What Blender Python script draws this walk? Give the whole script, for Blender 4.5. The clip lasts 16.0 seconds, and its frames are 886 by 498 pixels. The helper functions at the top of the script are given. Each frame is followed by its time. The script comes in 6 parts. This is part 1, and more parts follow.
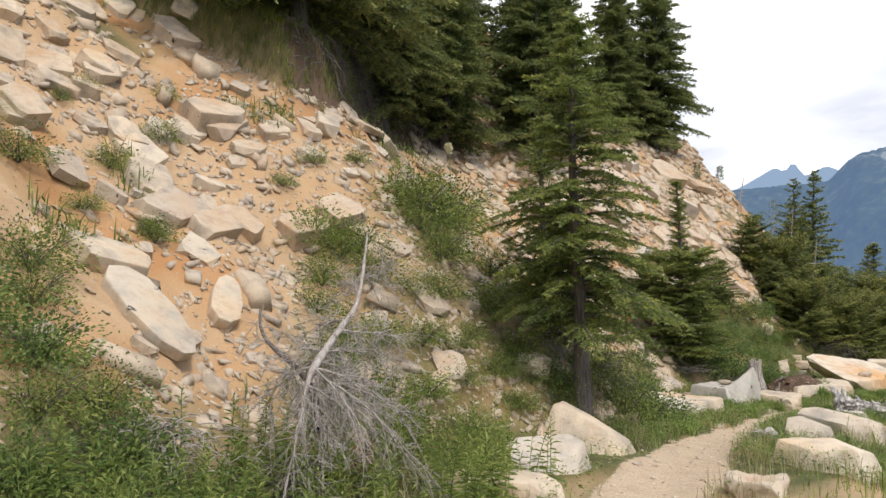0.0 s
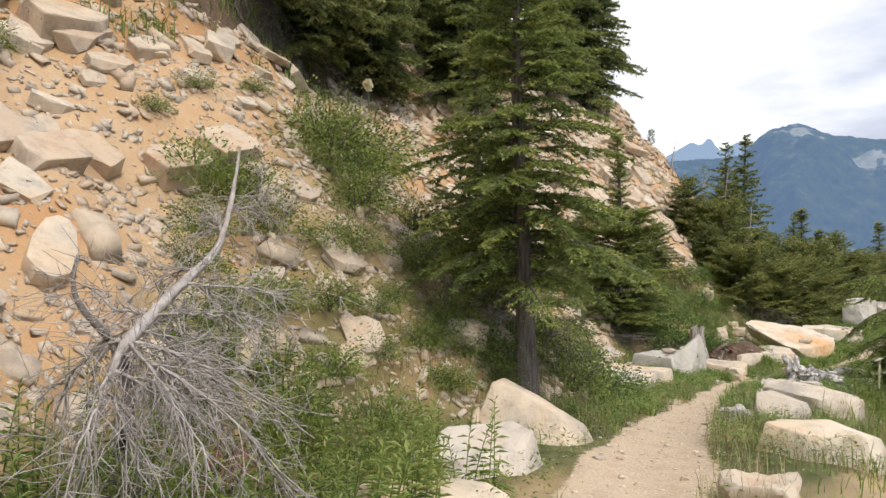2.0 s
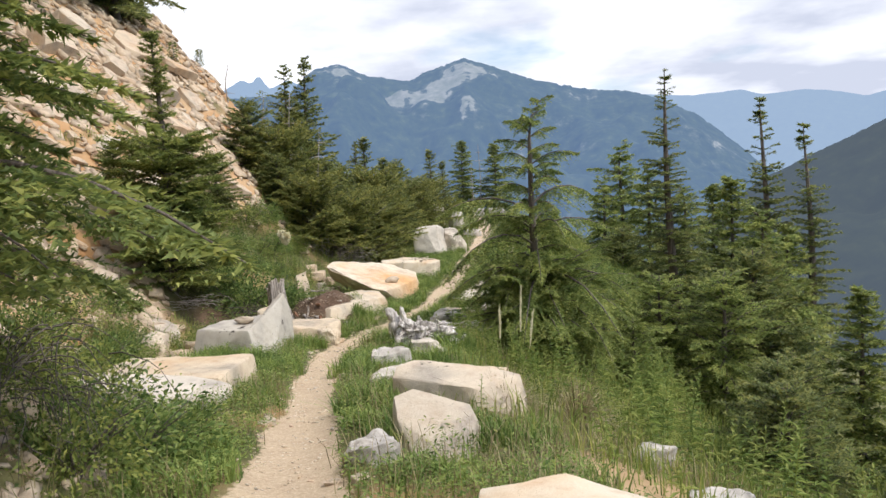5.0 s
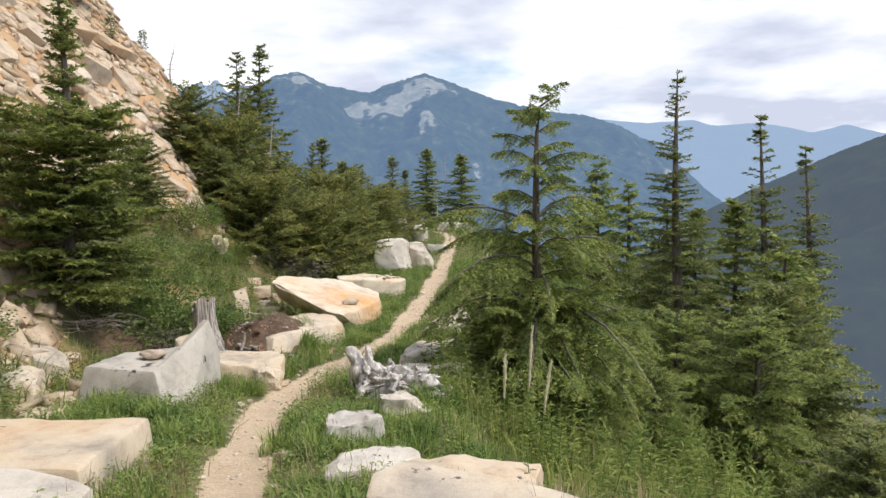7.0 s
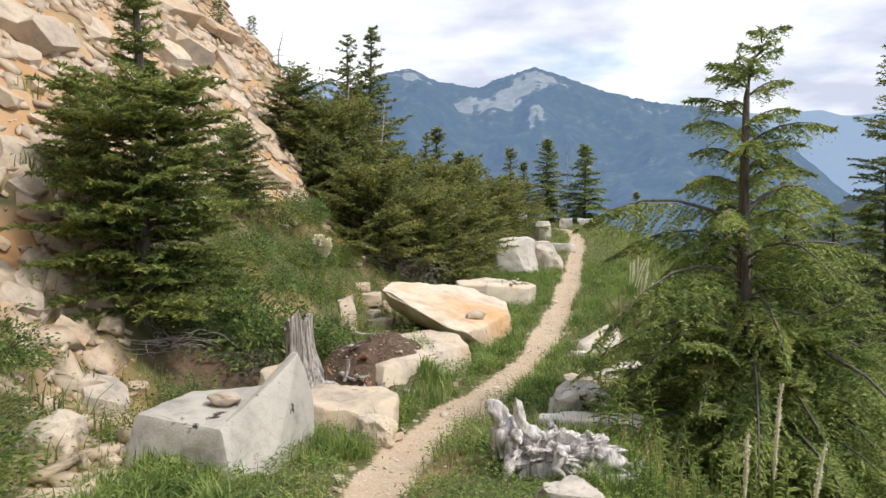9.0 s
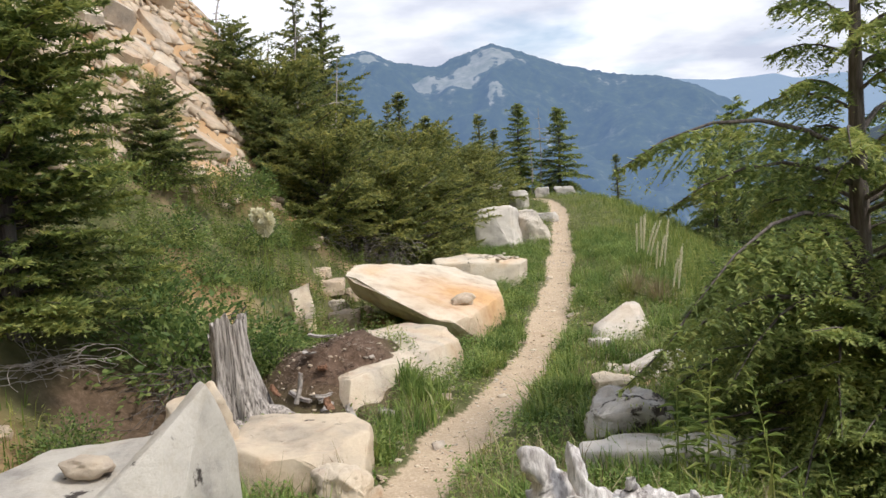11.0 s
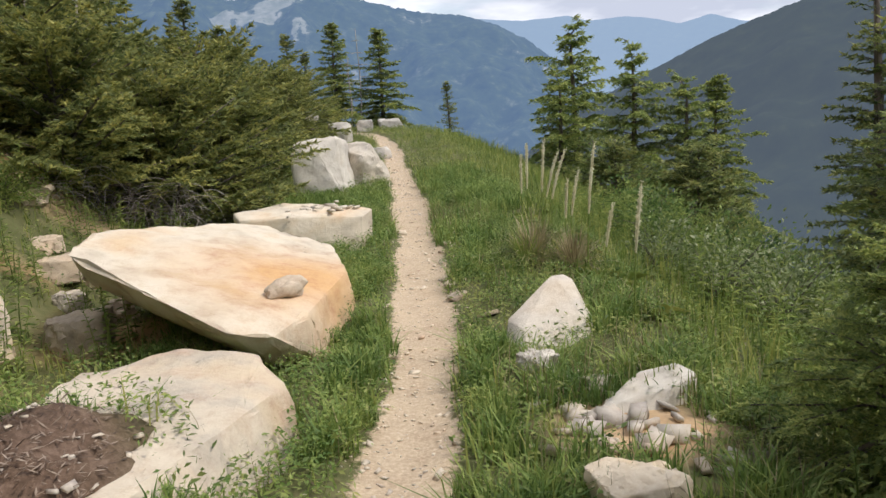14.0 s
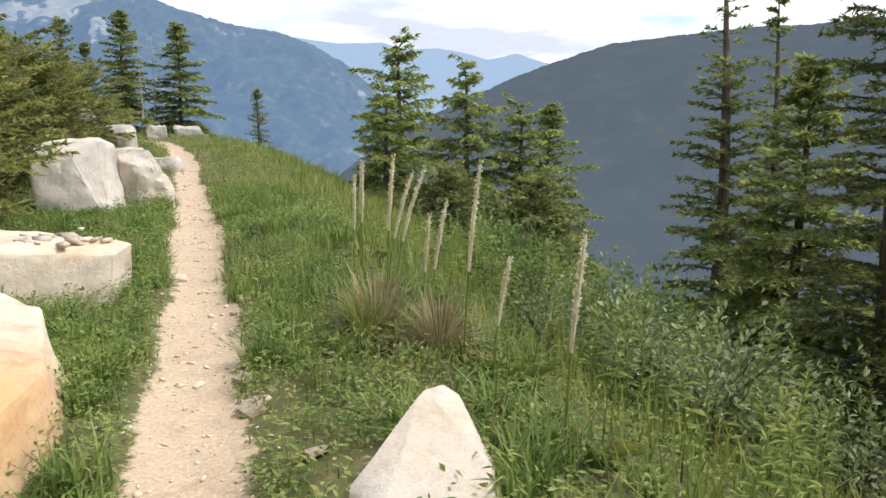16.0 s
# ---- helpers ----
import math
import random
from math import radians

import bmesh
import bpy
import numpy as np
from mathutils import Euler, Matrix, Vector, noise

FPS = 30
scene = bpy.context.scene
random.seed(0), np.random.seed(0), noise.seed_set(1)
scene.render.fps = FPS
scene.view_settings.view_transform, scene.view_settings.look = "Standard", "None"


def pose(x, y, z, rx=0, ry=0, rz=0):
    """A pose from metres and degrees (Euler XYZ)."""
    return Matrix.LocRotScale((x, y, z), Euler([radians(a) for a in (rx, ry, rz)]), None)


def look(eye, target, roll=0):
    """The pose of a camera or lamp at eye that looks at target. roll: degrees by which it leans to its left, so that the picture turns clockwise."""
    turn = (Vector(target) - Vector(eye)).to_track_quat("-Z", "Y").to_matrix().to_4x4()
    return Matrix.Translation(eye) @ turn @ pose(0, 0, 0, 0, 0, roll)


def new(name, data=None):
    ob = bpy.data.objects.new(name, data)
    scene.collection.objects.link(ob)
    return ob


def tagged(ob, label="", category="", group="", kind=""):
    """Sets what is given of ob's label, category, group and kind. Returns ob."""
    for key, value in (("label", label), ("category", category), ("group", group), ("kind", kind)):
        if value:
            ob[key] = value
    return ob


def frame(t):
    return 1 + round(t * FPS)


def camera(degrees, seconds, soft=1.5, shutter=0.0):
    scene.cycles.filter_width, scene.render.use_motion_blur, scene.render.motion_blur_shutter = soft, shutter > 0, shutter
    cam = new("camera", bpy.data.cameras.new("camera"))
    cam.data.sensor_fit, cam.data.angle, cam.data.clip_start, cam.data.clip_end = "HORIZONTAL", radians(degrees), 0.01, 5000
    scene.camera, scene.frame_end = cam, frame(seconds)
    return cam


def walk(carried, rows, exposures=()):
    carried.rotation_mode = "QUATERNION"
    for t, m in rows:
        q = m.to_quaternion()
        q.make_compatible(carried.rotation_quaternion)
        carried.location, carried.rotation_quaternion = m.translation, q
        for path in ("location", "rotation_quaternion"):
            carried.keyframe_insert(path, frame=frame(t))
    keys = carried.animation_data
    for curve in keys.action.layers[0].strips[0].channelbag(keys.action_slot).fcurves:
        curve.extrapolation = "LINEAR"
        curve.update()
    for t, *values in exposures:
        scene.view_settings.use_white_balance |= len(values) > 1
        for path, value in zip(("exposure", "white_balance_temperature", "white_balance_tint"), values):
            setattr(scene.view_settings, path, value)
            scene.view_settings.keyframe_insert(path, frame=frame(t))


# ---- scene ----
cam = camera(60.0, 16.0)
PATH = [
    (0, (2.426, -12.158, 2.304), (1.149, -10.624, 2.433), 0.1),
    (0.5, (2.237, -11.999, 2.255), (1.051, -10.394, 2.368), -0.2),
    (1, (1.843, -11.694, 2.147), (0.757, -10.022, 2.307), -0.0),
    (1.5, (1.603, -11.194, 2.134), (0.402, -9.605, 2.303), 0.7),
    (2, (1.352, -10.675, 2.15), (0.228, -9.022, 2.2), 0.2),
    (2.5, (1.088, -10.029, 2.164), (0.296, -8.193, 2.155), -2.8),
    (3, (0.887, -9.403, 2.206), (0.25, -7.508, 2.259), -2.7),
    (3.5, (0.693, -8.795, 2.221), (0.341, -6.827, 2.256), -2.8),
    (4, (0.506, -8.124, 2.183), (0.093, -6.168, 2.222), -4.9),
    (4.5, (0.279, -7.506, 2.162), (0.13, -5.513, 2.093), -4.2),
    (4.7, (0.171, -7.247, 2.196), (0.066, -5.255, 2.052), -4.1),
    (6.8, (-0.349, -4.517, 2.077), (-0.338, -2.519, 1.989), -1.0),
    (7, (-0.401, -4.239, 2.092), (-0.363, -2.242, 1.983), -0.8),
    (7.5, (-0.545, -3.652, 2.026), (-0.742, -1.662, 1.963), -1.2),
    (8, (-0.736, -2.963, 2.024), (-0.884, -0.972, 1.893), -0.5),
    (8.5, (-0.84, -2.41, 2.082), (-1.008, -0.419, 1.989), 0.0),
    (8.7, (-0.856, -2.184, 2.096), (-1.101, -0.203, 1.973), -0.8),
    (10.8, (-1.258, 0.155, 1.773), (-1.392, 2.15, 1.744), -1.8),
    (11, (-1.269, 0.351, 1.825), (-1.428, 2.338, 1.654), -3.8),
    (11.5, (-1.395, 0.921, 1.757), (-1.481, 2.91, 1.565), -2.1),
    (12, (-1.415, 1.602, 1.685), (-1.61, 3.587, 1.54), -2.1),
    (12.5, (-1.541, 2.199, 1.631), (-1.493, 4.192, 1.471), -0.5),
    (13, (-1.574, 2.824, 1.583), (-1.51, 4.82, 1.474), -2.5),
    (13.5, (-1.56, 3.445, 1.547), (-1.405, 5.43, 1.353), -2.8),
    (14, (-1.519, 4.018, 1.562), (-1.208, 5.961, 1.206), -4.3),
    (14.5, (-1.38, 4.615, 1.528), (-0.902, 6.536, 1.242), -7.2),
    (15, (-1.274, 5.184, 1.493), (-0.48, 6.97, 1.071), -2.7),
    (15.5, (-1.132, 5.859, 1.415), (-0.388, 7.693, 1.126), -2.0),
    (16, (-1.032, 6.447, 1.397), (-0.246, 8.259, 1.078), -0.3),
]
walk(cam, [(t, look(eye, target, roll)) for t, eye, target, roll in PATH],
     [(0, .06), (1.5, .08), (2.5, .23), (4.5, .25), (7, .21), (8.5, .24), (11, .16), (13.5, .16), (14.5, .09), (15, .28), (15.5, .46), (16, .49)])

# ---- world, sun, exposure ----
SUN_EL, SUN_AZ = radians(54), radians(112)  # azimuth clockwise from +y


def make_world():
    world = bpy.data.worlds.new("sky")
    scene.world = world
    world.use_nodes = True
    nt = world.node_tree
    N, L = nt.nodes, nt.links
    N.clear()
    out = N.new("ShaderNodeOutputWorld")
    sky = N.new("ShaderNodeTexSky")
    sky.sky_type, sky.sun_disc = "NISHITA", False
    sky.sun_elevation, sky.sun_rotation = SUN_EL, SUN_AZ
    b_sky = N.new("ShaderNodeBackground")
    b_sky.inputs["Strength"].default_value = 0.14
    L.new(sky.outputs[0], b_sky.inputs["Color"])
    tc = N.new("ShaderNodeTexCoord")
    # project the direction on a flat cloud deck
    sep = N.new("ShaderNodeSeparateXYZ")
    L.new(tc.outputs["Generated"], sep.inputs[0])
    up = N.new("ShaderNodeMath"); up.operation = "MAXIMUM"; up.inputs[1].default_value = 0.0
    L.new(sep.outputs["Z"], up.inputs[0])
    add = N.new("ShaderNodeMath"); add.operation = "ADD"; add.inputs[1].default_value = 0.16
    L.new(up.outputs[0], add.inputs[0])
    div = N.new("ShaderNodeVectorMath"); div.operation = "DIVIDE"
    comb = N.new("ShaderNodeCombineXYZ")
    for k in range(3):
        L.new(add.outputs[0], comb.inputs[k])
    L.new(tc.outputs["Generated"], div.inputs[0])
    L.new(comb.outputs[0], div.inputs[1])

    def cloud_noise(scale, detail, shift):
        mp = N.new("ShaderNodeMapping")
        mp.inputs["Location"].default_value = shift
        L.new(div.outputs[0], mp.inputs["Vector"])
        n = N.new("ShaderNodeTexNoise")
        n.inputs["Scale"].default_value, n.inputs["Detail"].default_value = scale, detail
        n.inputs["Roughness"].default_value = 0.5
        L.new(mp.outputs[0], n.inputs["Vector"])
        return n

    cover = cloud_noise(0.75, 6, (3.1, 1.7, 0))
    r1 = N.new("ShaderNodeValToRGB")
    r1.color_ramp.elements[0].position, r1.color_ramp.elements[1].position = 0.35, 0.45
    L.new(cover.outputs["Fac"], r1.inputs[0])
    body = cloud_noise(1.1, 7, (8.3, 4.2, 1))
    r2 = N.new("ShaderNodeValToRGB")
    r2.color_ramp.elements[0].position, r2.color_ramp.elements[1].position = 0.40, 0.70
    r2.color_ramp.elements[0].color = (0.40, 0.43, 0.52, 1)
    r2.color_ramp.elements[1].color = (1.0, 1.0, 1.02, 1)
    L.new(body.outputs["Fac"], r2.inputs[0])
    b_cloud = N.new("ShaderNodeBackground")
    b_cloud.inputs["Strength"].default_value = 1.42
    L.new(r2.outputs[0], b_cloud.inputs["Color"])
    mix = N.new("ShaderNodeMixShader")
    L.new(r1.outputs[0], mix.inputs[0])
    L.new(b_sky.outputs[0], mix.inputs[1])
    L.new(b_cloud.outputs[0], mix.inputs[2])
    L.new(mix.outputs[0], out.inputs["Surface"])


make_world()
sun = new("sun", bpy.data.lights.new("sun", "SUN"))
sun.data.energy, sun.data.angle, sun.data.color = 2.65, radians(10), (1.0, 0.915, 0.805)
sun_way = Vector((math.sin(SUN_AZ) * math.cos(SUN_EL), math.cos(SUN_AZ) * math.cos(SUN_EL), math.sin(SUN_EL)))
sun.matrix_world = look(sun_way * 60, (0, 0, 0))
scene.view_settings.exposure = 0.0


# ---- materials ----
def node_mat(name, rough=0.9):
    m = bpy.data.materials.new(name)
    m.use_nodes = True
    b = m.node_tree.nodes["Principled BSDF"]
    b.inputs["Roughness"].default_value = rough
    b.inputs["Specular IOR Level"].default_value = 0.25
    return m, m.node_tree.nodes, m.node_tree.links, b


def tex(N, L, kind, scale, detail=4.0, vec=None, **kw):
    n = N.new("ShaderNodeTex" + kind)
    n.inputs["Scale"].default_value = scale
    if kind == "Noise":
        n.inputs["Detail"].default_value = detail
        n.inputs["Roughness"].default_value = kw.get("rough", 0.55)
    if vec is not None:
        L.new(vec, n.inputs["Vector"])
    return n


def ramp(N, L, fac, stops):
    r = N.new("ShaderNodeValToRGB")
    e = r.color_ramp.elements
    while len(e) < len(stops):
        e.new(0.5)
    for el, (p, c) in zip(e, stops):
        el.position, el.color = p, (*c, 1)
    L.new(fac, r.inputs[0])
    return r.outputs[0]


def blend(N, L, fac, a, b, mode="MIX"):
    m = N.new("ShaderNodeMix")
    m.data_type, m.blend_type = "RGBA", mode
    if isinstance(fac, (int, float)):
        m.inputs[0].default_value = fac
    else:
        L.new(fac, m.inputs[0])
    for sock, v in ((m.inputs[6], a), (m.inputs[7], b)):
        if isinstance(v, tuple):
            sock.default_value = (*v, 1)
        else:
            L.new(v, sock)
    return m.outputs[2]


def bump(N, L, b, height, strength, dist=0.02):
    n = N.new("ShaderNodeBump")
    n.inputs["Strength"].default_value, n.inputs["Distance"].default_value = strength, dist
    L.new(height, n.inputs["Height"])
    L.new(n.outputs[0], b.inputs["Normal"])


def object_coords(N):
    return N.new("ShaderNodeTexCoord").outputs["Object"]


def rock_material(name, pale, grey, rust, rust_amount, lichen, skin=1.0, stain=None):
    m, N, L, b = node_mat(name, 0.88)
    v = object_coords(N)
    info = N.new("ShaderNodeObjectInfo")
    shift = N.new("ShaderNodeVectorMath"); shift.operation = "MULTIPLY_ADD"
    shift.inputs[1].default_value = (1, 1, 1)
    L.new(v, shift.inputs[0])
    mul = N.new("ShaderNodeVectorMath"); mul.operation = "SCALE"
    mul.inputs[0].default_value = (31, 17, 23)
    L.new(info.outputs["Random"], mul.inputs["Scale"])
    L.new(mul.outputs[0], shift.inputs[2])
    v = shift.outputs[0]
    n1 = tex(N, L, "Noise", 2.2, 6, v)
    col = ramp(N, L, n1.outputs["Fac"], [(0.30, grey), (0.5, pale), (0.75, tuple(c * 1.06 for c in pale))])
    n2 = tex(N, L, "Noise", 1.1, 3, v)
    mask = ramp(N, L, n2.outputs["Fac"], [(0.62 - rust_amount * 0.3, (0, 0, 0)), (0.85 - rust_amount * 0.3, (1, 1, 1))])
    col = blend(N, L, mask, col, rust)
    if stain:
        # one iron stain with a soft, uneven rim
        away = N.new("ShaderNodeVectorMath"); away.operation = "DISTANCE"
        away.inputs[1].default_value = stain
        L.new(object_coords(N), away.inputs[0])
        wob = N.new("ShaderNodeMath"); wob.operation = "MULTIPLY_ADD"; wob.inputs[1].default_value = 1.1
        L.new(n1.outputs["Fac"], wob.inputs[0]); L.new(away.outputs["Value"], wob.inputs[2])
        half = N.new("ShaderNodeMath"); half.operation = "MULTIPLY"; half.inputs[1].default_value = 0.5
        L.new(wob.outputs[0], half.inputs[0])
        col = blend(N, L, ramp(N, L, half.outputs[0], [(0.36, (.9, .9, .9)), (0.55, (.55, .55, .55)), (0.90, (0, 0, 0))]), col, (0.64, 0.385, 0.18))
    speck = tex(N, L, "Noise", 90, 2, v)
    col = blend(N, L, 0.16, col, ramp(N, L, speck.outputs["Fac"], [(0.35, (0.35, 0.33, 0.32)), (0.55, (0.5, 0.5, 0.5)), (0.7, (0.62, 0.6, 0.58))]), "OVERLAY")
    n3 = tex(N, L, "Noise", 9.0, 6, v, rough=0.6)
    n4 = tex(N, L, "Noise", 2.0, 2, v)
    mixv = N.new("ShaderNodeMath"); mixv.operation = "MULTIPLY"
    L.new(n3.outputs["Fac"], mixv.inputs[0]); L.new(n4.outputs["Fac"], mixv.inputs[1])
    lm = ramp(N, L, mixv.outputs[0], [(0.40 - lichen * 0.1, (0, 0, 0)), (0.44 - lichen * 0.1, (1, 1, 1))])
    col = blend(N, L, lm, col, (0.07, 0.06, 0.055))
    grime = tex(N, L, "Noise", 5.5, 9, v, rough=0.75)
    col = blend(N, L, 0.52, col, ramp(N, L, grime.outputs["Fac"], [(0.34, (0.26, 0.25, 0.25)), (0.5, (0.5, 0.5, 0.5)), (0.66, (0.60, 0.59, 0.57))]), "OVERLAY")
    tint = ramp(N, L, info.outputs["Random"], [(0.0, (0.86, 0.86, 0.87)), (0.5, (1.0, 0.99, 0.97)), (1.0, (1.0, 0.95, 0.88))])
    col = blend(N, L, 1.0, col, tint, "MULTIPLY")
    L.new(col, b.inputs["Base Color"])
    fine = tex(N, L, "Noise", 14 / skin, 10, v, rough=0.72)
    rough_skin = tex(N, L, "Noise", 4.5 / skin, 4, v)
    hgt = blend(N, L, 0.45, fine.outputs["Fac"], rough_skin.outputs["Fac"])
    bump(N, L, b, hgt, 0.6, 0.04 * skin)
    return m


M_GRANITE = rock_material("pale_granite", (0.63, 0.555, 0.455), (0.43, 0.39, 0.34), (0.60, 0.45, 0.29), 0.30, 0.0)
M_WHITE = rock_material("white_granite", (0.62, 0.59, 0.55), (0.44, 0.42, 0.40), (0.60, 0.52, 0.42), 0.15, -0.1)
M_RUST = rock_material("rust_stained_granite", (0.70, 0.63, 0.53), (0.56, 0.50, 0.42), (0.68, 0.49, 0.30), 0.34, -0.4)
M_STAINED = rock_material("cream_granite_with_stain", (0.68, 0.61, 0.51), (0.50, 0.44, 0.36), (0.64, 0.46, 0.28), 0.2, -0.5, 1.3, (.42, -1.0, .45))
M_LICHEN = rock_material("lichen_spotted_granite", (0.60, 0.57, 0.51), (0.42, 0.40, 0.37), (0.5, 0.42, 0.33), 0.1, 0.6)
M_DARKROCK = rock_material("dark_rock", (0.52, 0.50, 0.47), (0.34, 0.33, 0.32), (0.36, 0.28, 0.20), 0.2, 1.0)
M_SCREE = rock_material("scree_rock", (0.58, 0.495, 0.395), (0.40, 0.345, 0.29), (0.50, 0.35, 0.23), 0.32, -0.1)

M_GRAVEL = rock_material("loose_gravel", (0.68, 0.61, 0.52), (0.48, 0.44, 0.40), (0.56, 0.42, 0.30), 0.3, -0.8, 0.12)


def ground_material():
    m, N, L, b = node_mat("mountain_ground", 0.97)
    v = object_coords(N)

    def attr(name):
        a = N.new("ShaderNodeAttribute")
        a.attribute_name = name
        return a.outputs["Fac"]

    big = tex(N, L, "Noise", 0.5, 5, v)
    mid = tex(N, L, "Noise", 5, 6, v)
    fine = tex(N, L, "Noise", 45, 5, v, rough=0.7)
    turf = ramp(N, L, mid.outputs["Fac"], [(0.3, (0.075, 0.085, 0.03)), (0.55, (0.125, 0.13, 0.055)), (0.75, (0.22, 0.185, 0.10))])
    sand = ramp(N, L, fine.outputs["Fac"], [(0.3, (0.42, 0.32, 0.225)), (0.5, (0.50, 0.395, 0.285)), (0.68, (0.63, 0.52, 0.385))])
    sand = blend(N, L, 0.5, sand, ramp(N, L, mid.outputs["Fac"], [(0.3, (0.40, 0.38, 0.36)), (0.5, (0.5, 0.5, 0.5)), (0.7, (0.58, 0.57, 0.55))]), "OVERLAY")
    dirt = ramp(N, L, big.outputs["Fac"], [(0.30, (0.46, 0.23, 0.10)), (0.44, (0.50, 0.315, 0.17)), (0.56, (0.55, 0.395, 0.25)), (0.68, (0.38, 0.25, 0.15))])
    dirt = blend(N, L, 0.5, dirt, ramp(N, L, fine.outputs["Fac"], [(0.3, (0.38, 0.36, 0.34)), (0.7, (0.6, 0.6, 0.58))]), "OVERLAY")
    crumb = tex(N, L, "Noise", 22, 9, v, rough=0.8)
    duff_and_shade = ramp(N, L, crumb.outputs["Fac"], [(0.3, (0.07, 0.045, 0.03)), (0.5, (0.13, 0.085, 0.06)), (0.7, (0.24, 0.17, 0.13))])
    forest = ramp(N, L, big.outputs["Fac"], [(0.3, (0.02, 0.035, 0.02)), (0.7, (0.04, 0.06, 0.03))])
    col = blend(N, L, attr("dirt"), turf, dirt)
    col = blend(N, L, attr("duff_and_shade"), col, duff_and_shade)
    edge = N.new("ShaderNodeMath"); edge.operation = "MULTIPLY_ADD"
    edge.inputs[1].default_value = 0.9
    grit = tex(N, L, "Noise", 14, 6, v, rough=0.7)
    L.new(grit.outputs["Fac"], edge.inputs[0]); L.new(attr("trail"), edge.inputs[2])
    col = blend(N, L, ramp(N, L, edge.outputs[0], [(0.86, (0, 0, 0)), (0.98, (1, 1, 1))]), col, sand)
    col = blend(N, L, attr("far"), col, forest)
    L.new(col, b.inputs["Base Color"])
    bump(N, L, b, fine.outputs["Fac"], 0.4, 0.02)
    return m


def foliage_material(name, dark, mid, light, trans=0.35):
    m, N, L, b = node_mat(name, 0.55)
    b.inputs["Specular IOR Level"].default_value = 0.3
    geo = N.new("ShaderNodeNewGeometry")
    v = object_coords(N)
    n = tex(N, L, "Noise", 2.5, 3, v)
    isl = N.new("ShaderNodeMath"); isl.operation = "MULTIPLY_ADD"
    isl.inputs[1].default_value, isl.inputs[2].default_value = 0.45, -0.22
    L.new(geo.outputs["Random Per Island"], isl.inputs[0])
    s = N.new("ShaderNodeMath"); s.operation = "ADD"
    L.new(isl.outputs[0], s.inputs[0]); L.new(n.outputs["Fac"], s.inputs[1])
    col = ramp(N, L, s.outputs[0], [(0.28, dark), (0.5, mid), (0.74, light)])
    young = N.new("ShaderNodeAttribute"); young.attribute_name = "tip"
    half = N.new("ShaderNodeMath"); half.operation = "MULTIPLY"; half.inputs[1].default_value = 0.42
    L.new(young.outputs["Fac"], half.inputs[0])
    col = blend(N, L, half.outputs[0], col, tuple(c * 1.08 for c in light))
    L.new(col, b.inputs["Base Color"])
    t = N.new("ShaderNodeBsdfTranslucent")
    L.new(col, t.inputs["Color"])
    mix = N.new("ShaderNodeMixShader")
    mix.inputs[0].default_value = trans
    L.new(b.outputs[0], mix.inputs[1]); L.new(t.outputs[0], mix.inputs[2])
    L.new(mix.outputs[0], N["Material Output"].inputs["Surface"])
    return m


M_SPRUCE = foliage_material("spruce_needles", (0.100, 0.150, 0.052), (0.215, 0.280, 0.086), (0.420, 0.440, 0.135), 0.45)
M_HEMLOCK = foliage_material("hemlock_needles", (0.112, 0.170, 0.055), (0.245, 0.320, 0.098), (0.460, 0.490, 0.160), 0.45)
M_FIR = foliage_material("fir_needles", (0.082, 0.125, 0.053), (0.180, 0.230, 0.085), (0.370, 0.375, 0.128), 0.45)
M_THICKET = foliage_material("thicket_needles", (0.085, 0.122, 0.046), (0.205, 0.240, 0.078), (0.430, 0.410, 0.125), 0.45)
M_DARKFIR = foliage_material("dark_fir_needles", (0.080, 0.120, 0.052), (0.175, 0.222, 0.082), (0.36, 0.37, 0.13), 0.4)
M_GRASS = foliage_material("meadow_grass", (0.110, 0.168, 0.038), (0.225, 0.300, 0.070), (0.440, 0.440, 0.140), 0.45)
M_HERB = foliage_material("low_herbs", (0.097, 0.153, 0.044), (0.207, 0.268, 0.075), (0.389, 0.401, 0.139), 0.4)
M_MAT = foliage_material("mat_plants", (0.105, 0.180, 0.046), (0.205, 0.300, 0.078), (0.350, 0.420, 0.125), 0.4)
M_WEED = foliage_material("fireweed_leaves", (0.125, 0.190, 0.050), (0.230, 0.310, 0.080), (0.380, 0.420, 0.130), 0.45)
M_SHRUB = foliage_material("shrub_leaves", (0.084, 0.134, 0.036), (0.198, 0.257, 0.067), (0.396, 0.424, 0.119), 0.4)
M_ROWAN = foliage_material("rowan_leaves", (0.080, 0.140, 0.042), (0.165, 0.250, 0.074), (0.330, 0.400, 0.125), 0.4)
M_PALELEAF = foliage_material("pale_willow_leaves", (0.16, 0.21, 0.09), (0.30, 0.36, 0.17), (0.55, 0.57, 0.38), 0.4)
M_DRYGRASS = foliage_material("dry_grass", (0.20, 0.165, 0.085), (0.34, 0.285, 0.16), (0.50, 0.44, 0.27), 0.3)
M_BLOOM = foliage_material("cream_blossom", (0.66, 0.62, 0.42), (0.78, 0.74, 0.54), (0.86, 0.83, 0.66), 0.3)


def wood_material(name, a, c, stretch=9.0):
    m, N, L, b = node_mat(name, 0.85)
    mp = N.new("ShaderNodeMapping")
    mp.inputs["Scale"].default_value = (stretch, stretch, 1.0)
    L.new(object_coords(N), mp.inputs["Vector"])
    n = tex(N, L, "Noise", 4.0, 7, mp.outputs[0], rough=0.65)
    L.new(ramp(N, L, n.outputs["Fac"], [(0.32, a), (0.62, c)]), b.inputs["Base Color"])
    bump(N, L, b, n.outputs["Fac"], 0.8, 0.02)
    return m


